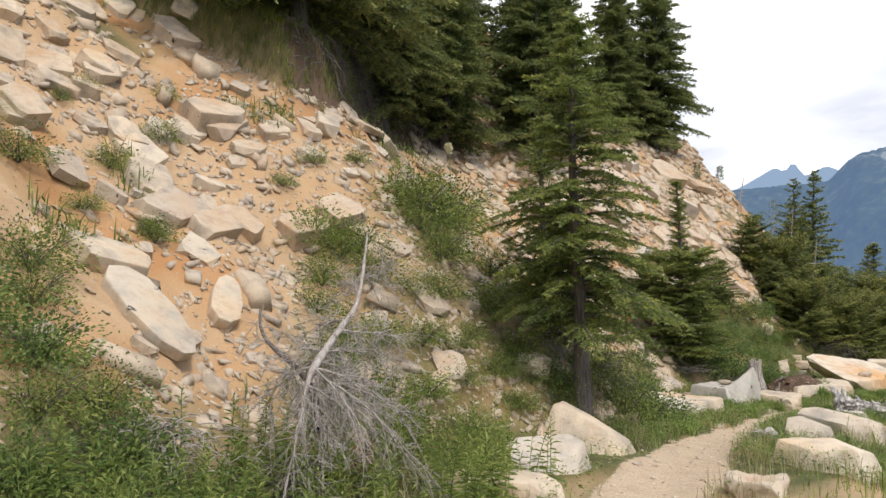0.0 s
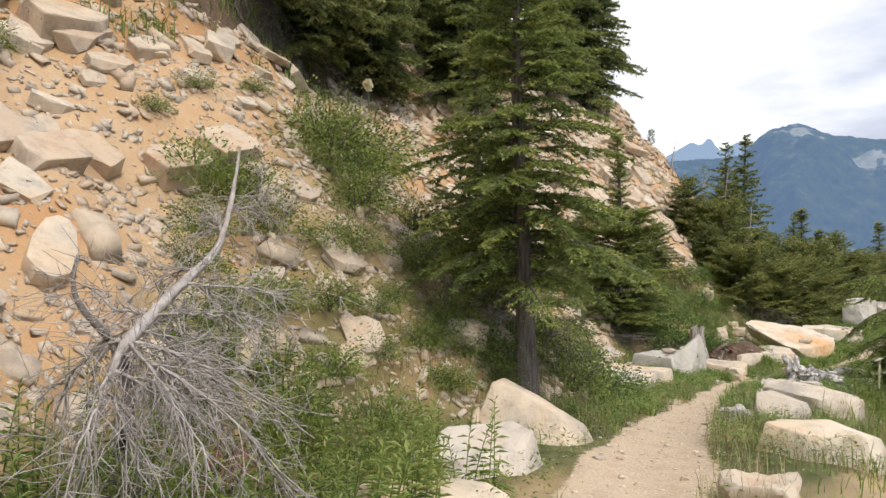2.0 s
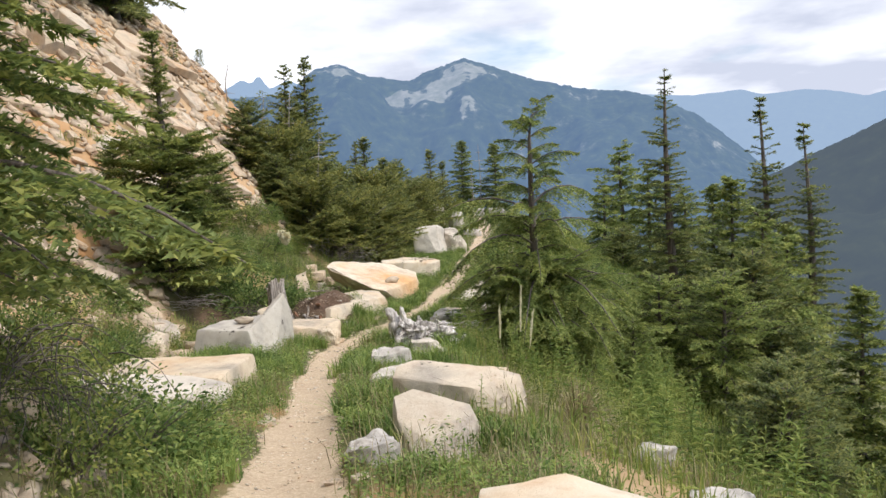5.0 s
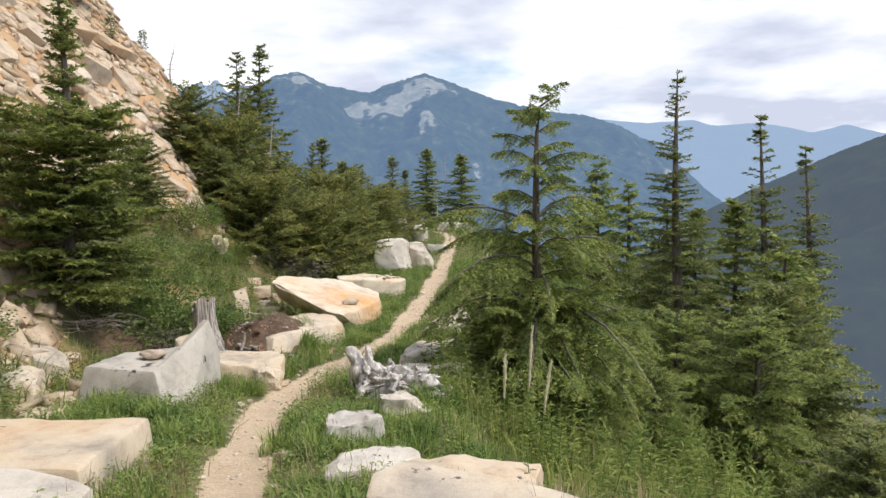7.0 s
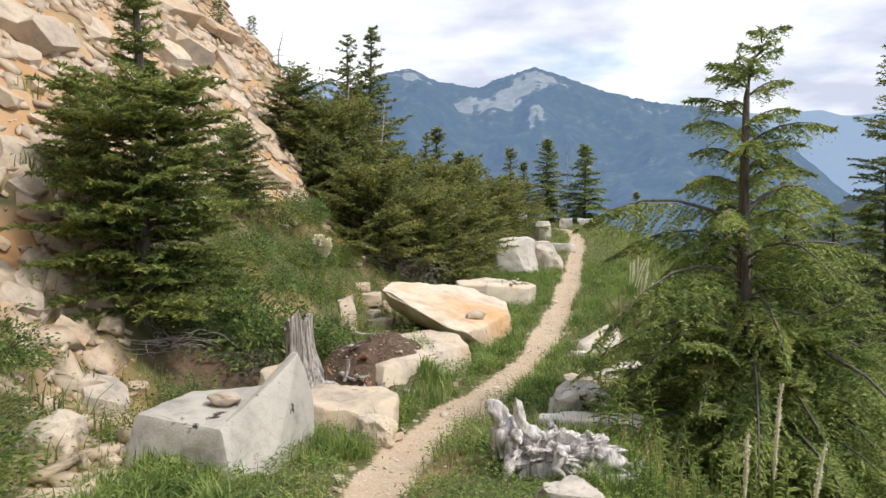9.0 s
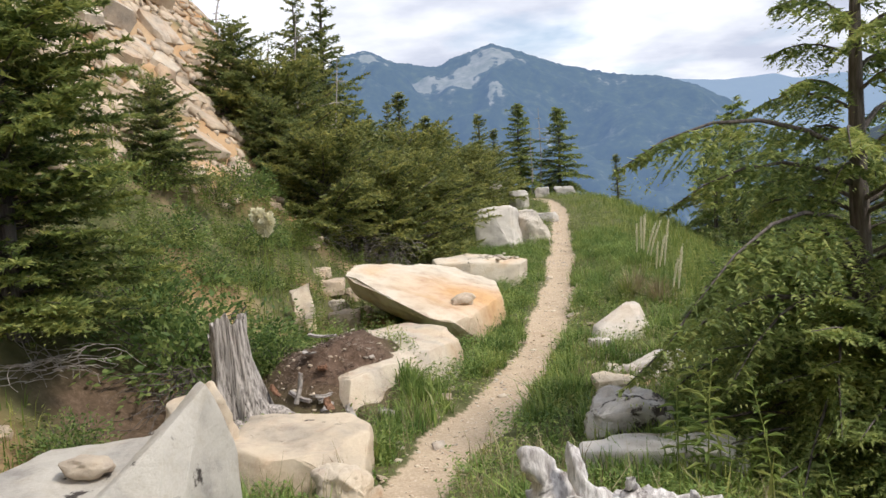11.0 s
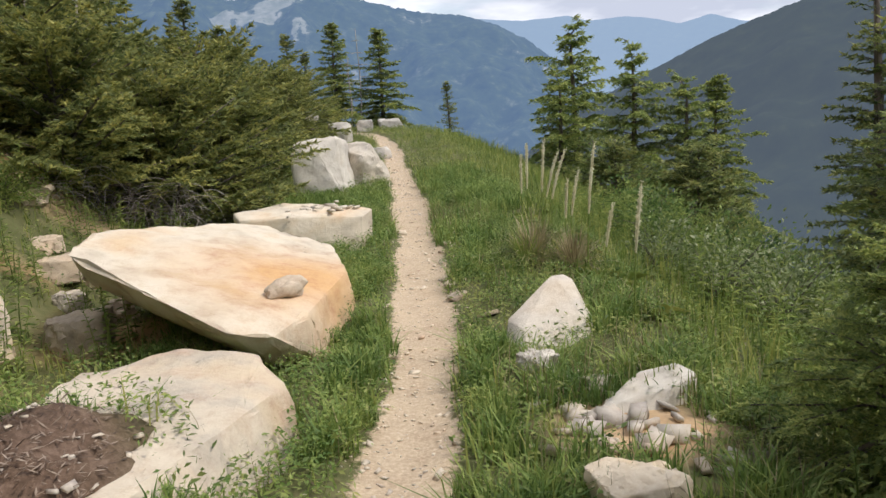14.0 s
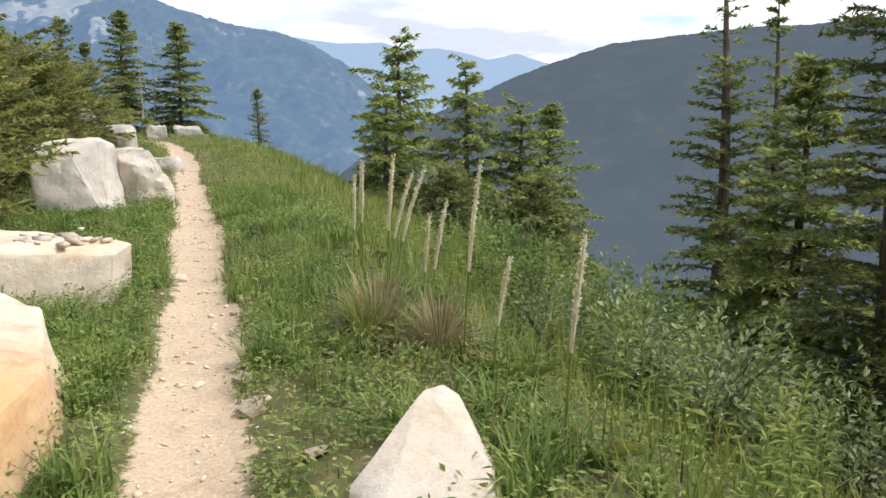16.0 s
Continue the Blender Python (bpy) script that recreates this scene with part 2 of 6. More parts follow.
M_BARK = wood_material("conifer_bark", (0.06, 0.05, 0.045), (0.20, 0.175, 0.16))
M_DEAD = wood_material("weathered_grey_wood", (0.20, 0.17, 0.16), (0.80, 0.77, 0.75), 6)
M_STUMP = wood_material("cracked_stump_wood", (0.035, 0.026, 0.022), (0.60, 0.55, 0.51), 13)
M_TWIG = wood_material("dead_grey_twigs", (0.24, 0.21, 0.19), (0.50, 0.46, 0.43), 5)
M_SPLINTER = wood_material("broken_reddish_wood", (0.10, 0.05, 0.03), (0.36, 0.20, 0.13), 12)


def mountain_material(name, rockiness, blue, haze):
    """Forested slopes with pale rock and meadow near the tops: a backdrop with the haze of far air painted on as a blue
    glow.
    """
    m, N, L, b = node_mat(name, 1.0)
    v = object_coords(N)
    h = N.new("ShaderNodeAttribute"); h.attribute_name = "bare"
    n = tex(N, L, "Noise", 0.006, 8, v, rough=0.6)
    n2 = tex(N, L, "Noise", 0.03, 8, v, rough=0.7)
    add = N.new("ShaderNodeMath"); add.operation = "MULTIPLY_ADD"
    add.inputs[1].default_value = 1.3
    L.new(n.outputs["Fac"], add.inputs[0])
    scaled = N.new("ShaderNodeMath"); scaled.operation = "MULTIPLY_ADD"
    scaled.inputs[1].default_value, scaled.inputs[2].default_value = rockiness, -.35
    L.new(h.outputs["Fac"], scaled.inputs[0]); L.new(scaled.outputs[0], add.inputs[2])
    woods = ramp(N, L, n2.outputs["Fac"], [(0.3, (0.022, 0.042, 0.03)), (0.55, (0.065, 0.095, 0.045)), (0.75, (0.15, 0.185, 0.075))])
    stone = ramp(N, L, n2.outputs["Fac"], [(0.35, (0.30, 0.33, 0.22)), (0.65, (0.58, 0.565, 0.50))])
    more = N.new("ShaderNodeMath"); more.operation = "MULTIPLY_ADD"
    more.inputs[1].default_value = 0.8
    L.new(n2.outputs["Fac"], more.inputs[0]); L.new(add.outputs[0], more.inputs[2])
    mask = ramp(N, L, more.outputs[0], [(.84, (0, 0, 0)), (1.0, (.22, .22, .22)), (1.15, (.4, .4, .4)), (1.5, (.75, .75, .75))])
    col = blend(N, L, mask, woods, stone) if rockiness > 0 else woods
    L.new(col, b.inputs["Base Color"])
    # flat blue emission mixed over the slopes in place of haze
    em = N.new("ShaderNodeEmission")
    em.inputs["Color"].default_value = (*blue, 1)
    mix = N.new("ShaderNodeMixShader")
    mix.inputs[0].default_value = haze
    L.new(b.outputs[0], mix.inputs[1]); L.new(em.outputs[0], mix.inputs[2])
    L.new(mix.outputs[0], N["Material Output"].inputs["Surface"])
    return m


M_GROUND = ground_material()


# ---- mesh helpers ----
def quick_mesh(name, verts, faces, mat, smooth=False):
    """A mesh from arrays of points and of triangles (or quads)."""
    verts, faces = np.asarray(verts, np.float32), np.asarray(faces, np.int32)
    me = bpy.data.meshes.new(name)
    k = faces.shape[1]
    me.vertices.add(len(verts)); me.vertices.foreach_set("co", verts.ravel())
    me.loops.add(faces.size); me.loops.foreach_set("vertex_index", faces.ravel())
    me.polygons.add(len(faces))
    me.polygons.foreach_set("loop_start", np.arange(0, faces.size, k, dtype=np.int32))
    me.polygons.foreach_set("loop_total", np.full(len(faces), k, np.int32))
    if smooth:
        me.polygons.foreach_set("use_smooth", np.ones(len(faces), bool))
    me.materials.append(mat)
    me.update(calc_edges=True)
    return me


def part(name, me, parent=None, label=""):
    ob = new(name, me)
    if parent is not None:
        ob.parent = parent
    if label:
        ob["label"] = label
    return ob


def thing(name, label, category, group="", m=None):
    ob = new(name)
    tagged(ob, label, category, group)
    if m is not None:
        ob.matrix_basis = m
    return ob


def lerp(x, tab):
    a = np.array(tab, float)
    return np.interp(x, a[:, 0], a[:, 1])


def fnoise(x, y, s, seed=0.0):
    """Smooth value noise on arrays, about -1 to 1."""
    x, y = np.asarray(x, float) * s + seed * 7.13, np.asarray(y, float) * s + seed * 3.77
    xi, yi = np.floor(x), np.floor(y)
    u, w = x - xi, y - yi
    u, w = u * u * (3 - 2 * u), w * w * (3 - 2 * w)

    def h(a, b):
        q = np.sin(a * 127.1 + b * 311.7 + seed * 13.7) * 43758.5453
        return (q - np.floor(q)) * 2 - 1

    return (h(xi, yi) * (1 - u) + h(xi + 1, yi) * u) * (1 - w) + (h(xi, yi + 1) * (1 - u) + h(xi + 1, yi + 1) * u) * w


# ---- the lie of the land ----
TRAIL_Z = [(-60, 2.2), (-14, .95), (-12, .87), (-10, .74), (-8, .74), (-4.4, .64), (-2.2, .55), (0.2, .34), (2.2, .22), (4, .12), (6.4, -.02),
           (9.5, 0), (17, .36), (26, .88), (29, 1.1), (34, 1.0), (45, -2), (90, -30)]
TRAIL_X = [(-60, 28), (-14, 2.9), (-12, 2.0), (-9, .55), (-6.3, -.35), (-4, -.85), (-3.2, -1.05), (.3, -1.65), (3, -2.0), (4, -1.97), (5, -1.85),
           (6.3, -1.48), (7.5, -1.2), (9, -.88), (11.3, -.57), (14, -.3), (17, -.03), (22.3, .36), (25.4, .5), (28, .3), (34, -2.5), (60, -16)]
VEG = [(-60, 3.8), (-9, 3.5), (-7, 2.9), (-5, 1.8), (-3.5, 1.0), (-1.5, 1.5), (.3, 2.3), (2, 1.9), (4.5, 2.0), (6, 4.4), (9, 5.4), (11, 5.2), (13, 4.4), (16, 5), (60, 6)]
TOE = [(-60, 2.6), (-9, 2.5), (-7, 2.2), (-5, 1.2), (-3.5, .55), (-1.5, .8), (.3, 1.9), (3, 2.4), (8, 2.5), (60, 2.5)]


def smooth_tab(y, tab, w=1.0):
    y = np.asarray(y, float)
    return sum(lerp(y + o, tab) for o in (-w, -w / 2, 0, w / 2, w)) / 5


def trail_x(y):
    return smooth_tab(y, TRAIL_X, 0.6)


def land(x, y):
    """The ground's height without its small bumps."""
    x, y = np.asarray(x, float), np.asarray(y, float)
    d = trail_x(y) - x
    g = smooth_tab(y, TRAIL_Z, 1.2)
    up = np.maximum(0, d - smooth_tab(y, TOE))
    left = 0.9 * (np.sqrt(up * up + .16) - .4)
    left = np.where(left > 9, 9 + (left - 9) * .75, left)
    spur = 13 + 2.0 * (np.clip(d, 5.2, 9.7) - 5.2) + .8 * np.maximum(0, d - 9.7)
    left = np.maximum(left - .38 * np.maximum(0, y - spur), np.minimum(left, 0.05 * np.maximum(0, d - 2.5)))
    # the cut bank under the forest's edge
    bank = np.clip((d - bank_line(y)) / .35, 0, 1) * 1.0 * np.clip((4.5 - y) / 2, 0, 1) * np.clip((y + 16) / 2, 0, 1)
    down = np.maximum(0, -d - 1.3)
    right = -.5 * (np.sqrt(down * down + .25) - .5)
    return g + left + bank + right


def bank_line(y):
    return lerp(y, [(-16, 15), (-9, 13), (-7.2, 10.8), (-5.5, 9.0), (-4.8, 7.7), (-4.3, 6.7), (-3.4, 6.4), (-2, 7.0), (0, 8.5), (2, 9.3), (5, 9.9)])


def surface(x, y):
    x, y = np.asarray(x, float), np.asarray(y, float)
    d = trail_x(y) - x
    off = np.clip((np.abs(d) - .2) / .5, 0, 1)
    steep = np.clip((d - 2.5) / 1.5, 0, 1)
    b = (.05 * fnoise(x, y, .9, 1) + .03 * fnoise(x, y, 2.3, 2)) * off + steep * (.20 * fnoise(x, y, .7, 3) + .14 * fnoise(x, y, 1.7, 4) + .08 * np.abs(fnoise(x, y, 4.1, 5)) + .03 * fnoise(x, y, 9, 7))
    b = b + .012 * fnoise(x, y, 6, 6) - .05 * (1 - np.clip((np.abs(d) - .12) / .25, 0, 1))
    b = b + (.50 + .15 * fnoise(x, y, 2.6, 81) + .08 * fnoise(x, y, 8.0, 82)) * np.tanh(1.7 * np.exp(-(((x + 2.72) / .62) ** 2 + ((y - 6.85) / .72) ** 2) * 1.25))
    return land(x, y) + b


def height_at(x, y):
    return float(surface(x, y))


def behind_stump(x, y):
    """Bare dark earth under the shrubs behind the stump."""
    return np.exp(-(((x + 4.25) / .8) ** 2 + ((y - 6.0) / .9) ** 2)) + .25 * fnoise(x, y, 2.2, 18)


def build_ground():
    # near sheet in small steps, widening outwards to the horizon as one mesh
    def axis(lo, hi, step, far, grow=1.25):
        mid = list(np.arange(lo, hi + 1e-6, step))
        s, a, b = step, lo, hi
        left, right = [], []
        while b < far:
            s *= grow
            a, b = a - s, b + s
            left.append(a); right.append(b)
        return np.array(left[::-1] + mid + right)

    xs, ys = axis(-14, 8, .11, 4600), axis(-13, 31, .13, 4600)
    X, Y = np.meshgrid(xs, ys)
    Z = surface(X, Y)
    # far off, the valley floor
    R = np.hypot(X, Y - 8)
    Z = np.where(R > 60, np.clip(Z, -420, 40), Z)
    t = np.clip((R - 60) / 300, 0, 1)
    valley = -260 - 60 * fnoise(X, Y, .002, 9)
    hill = np.clip((-X - 20) / 300, 0, 1) * np.clip((60 - Y) / 200 + .6, 0, 1) * 220
    Z = Z * (1 - t) + (valley + hill) * t
    n, k = len(xs), len(ys)
    idx = np.arange(n * k).reshape(k, n)
    faces = np.stack([idx[:-1, :-1], idx[:-1, 1:], idx[1:, 1:], idx[1:, :-1]], -1).reshape(-1, 4)
    me = quick_mesh("ground", np.stack([X, Y, Z], -1).reshape(-1, 3), faces, M_GROUND, True)
    x, y = X.ravel(), Y.ravel()
    d = trail_x(y) - x
    edge = .23 + .07 * fnoise(x, y, 1.3, 11) + .03 * fnoise(x, y, 4, 12) + .25 * np.clip((-y - 1) / 4, 0, 1)
    trail = np.clip((edge - np.abs(d)) / .26 + .5, 0, 1) * (y < 32)
    dirt = np.clip((d - smooth_tab(y, VEG) + .3 + .5 * fnoise(x, y, .8, 13)) / .7, 0, 1)
    dirt *= np.clip(.95 - .9 * np.clip(fnoise(x, y, .55, 14) - .35, 0, 1) * 2, 0, 1)
    worn = np.clip(fnoise(x, y, 1.1, 15) * 1.5 - .55 + .6 * np.clip((1.5 - y) / 3, 0, 1), 0, .75) * (np.abs(d) < 3.2) * (y < 5)
    dirt = np.maximum(dirt, worn)
    dirt = dirt * np.where(y < 4.5, np.clip((bank_line(y) + .15 - d) / .3, 0, 1), 1)
    # forest-floor litter, run down the bank face to paint an undercut's shade
    duff_and_shade = np.clip((d - bank_line(y) + .35) / .25, 0, 1) * np.clip((8 - y) / 4, 0, 1) * np.clip((y + 4.6) / .6, 0, 1)
    mound = np.exp(-(((x + 2.76) / .78) ** 2 + ((y - 6.7) / .9) ** 2) * 1.1)
    duff_and_shade = np.maximum(duff_and_shade, np.clip(mound * 2 - .5, 0, 1))
    duff_and_shade = np.maximum(duff_and_shade, np.clip(1.6 * behind_stump(x, y) - .4, 0, .9))
    dirt = np.maximum(dirt, np.clip(1.6 - ((x + .08) ** 2 + ((y - 7.35) * .8) ** 2) / .13, 0, .9))
    bank = np.clip(fnoise(x, y, 1.3, 17) * 1.6 - .1, 0, .85) * (d > 2.0) * (d < 5.2) * (y > 5) * (y < 14)
    dirt = np.maximum(dirt, bank)
    far = np.clip((np.hypot(x, y - 8) - 45) / 20, 0, 1)
    for name, val in (("trail", trail), ("dirt", dirt * (1 - trail)), ("duff_and_shade", duff_and_shade), ("far", far)):
        a = me.attributes.new(name, "FLOAT", "POINT")
        a.data.foreach_set("value", val.astype(np.float32))
    ob = new("ground", me)
    tagged(ob, "mountain hillside with a sandy footpath, turf and bare orange soil", "ground", kind="structure")
    return ob


build_ground()


# ---- far mountains ----
def mountain(name, label, mat, dist, depth, profile, lo, hi, rough, seed, foot=-300):
    """A range whose skyline follows bearing and rise in degrees, with gullied flanks down to the valley."""
    bs = np.linspace(lo, hi, 420)
    rise = smooth_tab(bs, profile, 0.25)
    ts = np.linspace(0, 1.25, 110)
    B, T = np.meshgrid(bs, ts)
    top = dist * np.tan(np.radians(np.broadcast_to(rise, B.shape))) + 1.6
    r = dist - depth * (1 - T)
    X, Y = r * np.sin(np.radians(B)), r * np.cos(np.radians(B))
    f = np.where(T < 1, T ** 1.25, 1 - (T - 1) * 1.5)
    g = fnoise(X, Y, 1 / (depth * .30), seed) * .5 + fnoise(X, Y, 1 / (depth * .11), seed + 1) * .3 + fnoise(X, Y, 1 / (depth * .04), seed + 2) * .14
    Z = foot + (top - foot) * f + rough * g * np.clip(T * (1.02 - T) * 4, 0.04, 1) * np.where(T > 1, 0.04, 1)
    Z += rough * .010 * fnoise(B, B * 0, 6.0, seed + 5) * (T > .9) + rough * .006 * fnoise(B, B * 0, 17.0, seed + 6) * (T > .9)
    n, k = len(bs), len(ts)
    idx = np.arange(n * k).reshape(k, n)
    faces = np.stack([idx[:-1, :-1], idx[:-1, 1:], idx[1:, 1:], idx[1:, :-1]], -1).reshape(-1, 4)
    me = quick_mesh(name, np.stack([X, Y, Z], -1).reshape(-1, 3), faces, mat, True)
    a = me.attributes.new("height", "FLOAT", "POINT")
    a.data.foreach_set("value", ((Z.ravel() - foot) / (dist * math.tan(radians(9.6)) - foot)).astype(np.float32))
    bare = 0 * B
    for b0, wb, t0, wt, k in ((-2.9, 1.7, .84, .045, 1.15), (-1.6, 1.5, .90, .05, .8), (.6, 2.0, .93, .06, .8), (-8.7, 1.6, .945, .03, .7), (-5.9, 1.5, .87, .025, .7), (-3.0, .8, .77, .03, .6), (-.2, .8, .72, .03, .85), (3.4, 1.2, .73, .03, .4)):
        bare = bare + k * np.exp(-((B - b0) / wb) ** 2 - ((T - t0 - .012 * fnoise(B, T * 30, 1.6, seed + 8)) / wt) ** 2)
    gully = fnoise(B, T * 3, 3.2, seed + 9) + .6 * fnoise(B, T * 5, 8.0, seed + 10)
    bare = bare * (1 + .35 * gully) + .10 * gully * np.clip((T - .6) * 4, 0, 1)
    a = me.attributes.new("bare", "FLOAT", "POINT")
    a.data.foreach_set("value", bare.ravel().astype(np.float32))
    tagged(new(name, me), label, "mountain", kind="structure")


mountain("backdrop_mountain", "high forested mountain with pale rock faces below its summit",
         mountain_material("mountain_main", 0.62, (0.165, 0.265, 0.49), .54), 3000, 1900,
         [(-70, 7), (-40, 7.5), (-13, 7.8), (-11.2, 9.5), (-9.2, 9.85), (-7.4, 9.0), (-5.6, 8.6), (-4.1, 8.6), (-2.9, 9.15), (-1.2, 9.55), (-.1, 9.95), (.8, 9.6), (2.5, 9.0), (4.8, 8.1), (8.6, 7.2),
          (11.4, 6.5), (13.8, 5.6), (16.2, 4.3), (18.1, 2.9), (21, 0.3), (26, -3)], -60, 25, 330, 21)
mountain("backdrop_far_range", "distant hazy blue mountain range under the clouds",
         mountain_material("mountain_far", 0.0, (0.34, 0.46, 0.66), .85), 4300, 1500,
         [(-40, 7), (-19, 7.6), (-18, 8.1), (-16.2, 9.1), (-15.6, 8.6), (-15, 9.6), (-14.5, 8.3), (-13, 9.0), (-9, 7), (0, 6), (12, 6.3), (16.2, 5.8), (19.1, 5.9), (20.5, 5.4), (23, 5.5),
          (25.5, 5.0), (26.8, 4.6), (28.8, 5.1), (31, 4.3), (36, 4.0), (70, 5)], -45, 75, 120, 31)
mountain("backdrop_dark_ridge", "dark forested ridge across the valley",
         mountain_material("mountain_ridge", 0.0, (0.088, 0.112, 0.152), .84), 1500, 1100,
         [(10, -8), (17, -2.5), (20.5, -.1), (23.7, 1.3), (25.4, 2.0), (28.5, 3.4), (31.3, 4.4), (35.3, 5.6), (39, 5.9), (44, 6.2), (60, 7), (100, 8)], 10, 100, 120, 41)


# ---- boulders ----
def cut_block(w, d, h, cuts=(), bevel=0.012, grain=0.02, seed=0, cell=None):
    """A broken block of stone: a box cut by planes (normal, share of the half size), with worn edges and an uneven skin."""
    bm = bmesh.new()
    bmesh.ops.create_cube(bm, size=1.0, matrix=Matrix.Diagonal((w, d, h, 1)))
    rnd = random.Random(seed)
    planes = [(Vector(n), s) for n, s in cuts]
    for _ in range(8):
        v = Vector((rnd.uniform(-1, 1), rnd.uniform(-1, 1), rnd.uniform(-.5, .9))).normalized()
        planes.append((v, rnd.uniform(.62, .86)))
    half = Vector((w, d, h)) / 2
    for n, s in planes:
        n = n.normalized()
        reach = abs(n.x) * half.x + abs(n.y) * half.y + abs(n.z) * half.z
        res = bmesh.ops.bisect_plane(bm, geom=bm.verts[:] + bm.edges[:] + bm.faces[:], plane_co=n * reach * s, plane_no=n, clear_outer=True)
        edges = [e for e in res["geom_cut"] if isinstance(e, bmesh.types.BMEdge)]
        if len(edges) > 2:
            bmesh.ops.edgeloop_fill(bm, edges=edges)
    bmesh.ops.remove_doubles(bm, verts=bm.verts, dist=min(w, d, h) * .04)
    bmesh.ops.bevel(bm, geom=bm.edges[:], offset=bevel, segments=2, profile=.6, affect="EDGES", clamp_overlap=True)
    bmesh.ops.triangulate(bm, faces=bm.faces[:])
    cell = cell or max(w, d, h) / 18
    for _ in range(4):
        long = [e for e in bm.edges if e.calc_length() > cell * 1.6]
        if not long:
            break
        bmesh.ops.subdivide_edges(bm, edges=long, cuts=1)
        bmesh.ops.triangulate(bm, faces=bm.faces[:])
    bm.normal_update()
    off = Vector((seed * 3.1, seed * 1.7, seed * .9))
    size = max(w, d, h)
    for v in bm.verts:
        p = v.co / size
        k = noise.noise(p * 2.2 + off) * 1.8 + noise.noise(p * 6 + off) * .8 + noise.noise(p * 15 + off) * .4
        k += .9 * round(noise.noise(p * 3.1 - off) * 3) / 3
        v.co += v.normal * grain * k
    return bm


def to_mesh(name, bm, mat, smooth=True):
    me = bpy.data.meshes.new(name)
    bm.to_mesh(me)
    bm.free()
    me.materials.append(mat)
    if smooth:
        me.polygons.foreach_set("use_smooth", np.ones(len(me.polygons), bool))
        me.set_sharp_from_angle(angle=radians(28))
    return me


def boulder(label, x, y, w, d, h, rz=0, mat=None, cuts=(), rx=0, ry=0, z=None, sink=.12, seed=1, name="boulder", group="boulders beside the path", **kw):
    bm = cut_block(w, d, h * (1 + sink), cuts, seed=seed, **kw)
    ob = new(name, to_mesh(name, bm, mat or M_GRANITE))
    base = height_at(x, y) if z is None else z
    ob.matrix_basis = pose(x, y, base + h * (1 - sink) / 2, rx, ry, rz)
    return tagged(ob, label, "rock", group)


def hull_block(corners, bevel, grain, seed, cell):
    bm = bmesh.new()
    for c in corners:
        bm.verts.new(c)
    bmesh.ops.convex_hull(bm, input=bm.verts[:])
    bmesh.ops.dissolve_limit(bm, angle_limit=radians(6), verts=bm.verts[:], edges=bm.edges[:])
    bmesh.ops.bevel(bm, geom=bm.edges[:], offset=bevel, segments=2, profile=.6, affect="EDGES", clamp_overlap=True)
    bmesh.ops.triangulate(bm, faces=bm.faces[:])
    for _ in range(5):
        long = [e for e in bm.edges if e.calc_length() > cell * 1.6]
        if not long:
            break
        bmesh.ops.subdivide_edges(bm, edges=long, cuts=1)
        bmesh.ops.triangulate(bm, faces=bm.faces[:])
    bm.normal_update()
    off = Vector((seed * 3.1, seed * 1.7, seed * .9))
    for v in bm.verts:
        k = noise.noise(v.co * 1.5 + off) * 1.8 + noise.noise(v.co * 5 + off) * .8 + noise.noise(v.co * 14 + off) * .4
        k += .9 * round(noise.noise(v.co * 3.1 - off) * 3) / 3
        v.co += v.normal * grain * k
    return bm


def big_rust_slab():
    """The large tilted slab whose smooth top is stained orange."""
    x0, y0 = -2.1, 10.6
    top = [(-1.12, -1.15, .80), (-1.12, -.5, .88), (-.62, .5, .72), (0, 1.35, .58), (.69, .6, .42), (.75, -.6, .36), (.45, -1.7, .34), (.25, -2.15, .34), (.0, -2.2, .40)]
    low = [(-1.05, -.72, .44), (-1.0, .2, .2), (0, 1.35, 0), (.75, .6, -.12), (.85, -.55, -.15), (.62, -1.45, -.15), (.25, -1.75, .0), (.0, -1.75, .16)]
    ob = new("boulder", to_mesh("slab", hull_block(top + low, .03, .024, 7, .07), M_STAINED))
    ob.matrix_basis = pose(x0, y0, 0)
    tagged(ob, "large tilted cream granite slab with an orange-stained smooth top", "rock", "boulders beside the path")


def fin_boulder():
    bm = hull_block([(-.60, -.45, -.1), (.42, -.78, -.1), (.5, .4, -.1), (-.5, .6, -.1), (-.56, -.28, .40), (.28, -.66, .42), (.35, .45, .48), (-.42, .4, .42)], .035, .016, 3, .08)
    fin = hull_block([(.22, -.78, -.1), (.58, -.6, -.1), (.66, .25, -.1), (.2, .5, -.1), (.22, -.55, .38), (.50, -.2, .66), (.58, .12, .80), (.50, .25, .78), (.18, .45, .46), (.64, .3, .4)], .02, .012, 5, .08)
    me = bpy.data.meshes.new("tmp")
    fin.to_mesh(me)
    bm.from_mesh(me)
    fin.free()
    ob = new("boulder", to_mesh("boulder", bm, M_LICHEN))
    ob.matrix_basis = pose(-3.33, 3.78, .14, 0, 0, 0)
    tagged(ob, "pale granite boulder with an upright fin and black lichen spots", "rock", "boulders beside the path")


big_rust_slab()
fin_boulder()


def shaped(label, mat, x, y, rz, top, low, seed, bevel=.02, grain=.014, z=None):
    """A boulder from the few corners of its top and of its foot."""
    ob = new("boulder", to_mesh("boulder", hull_block(top + [(a, b, -.12) for a, b in low], bevel, grain, seed, .085), mat))
    ob.matrix_basis = pose(x, y, height_at(x, y) if z is None else z, 0, 0, rz)
    tagged(ob, label, "rock", "boulders beside the path")


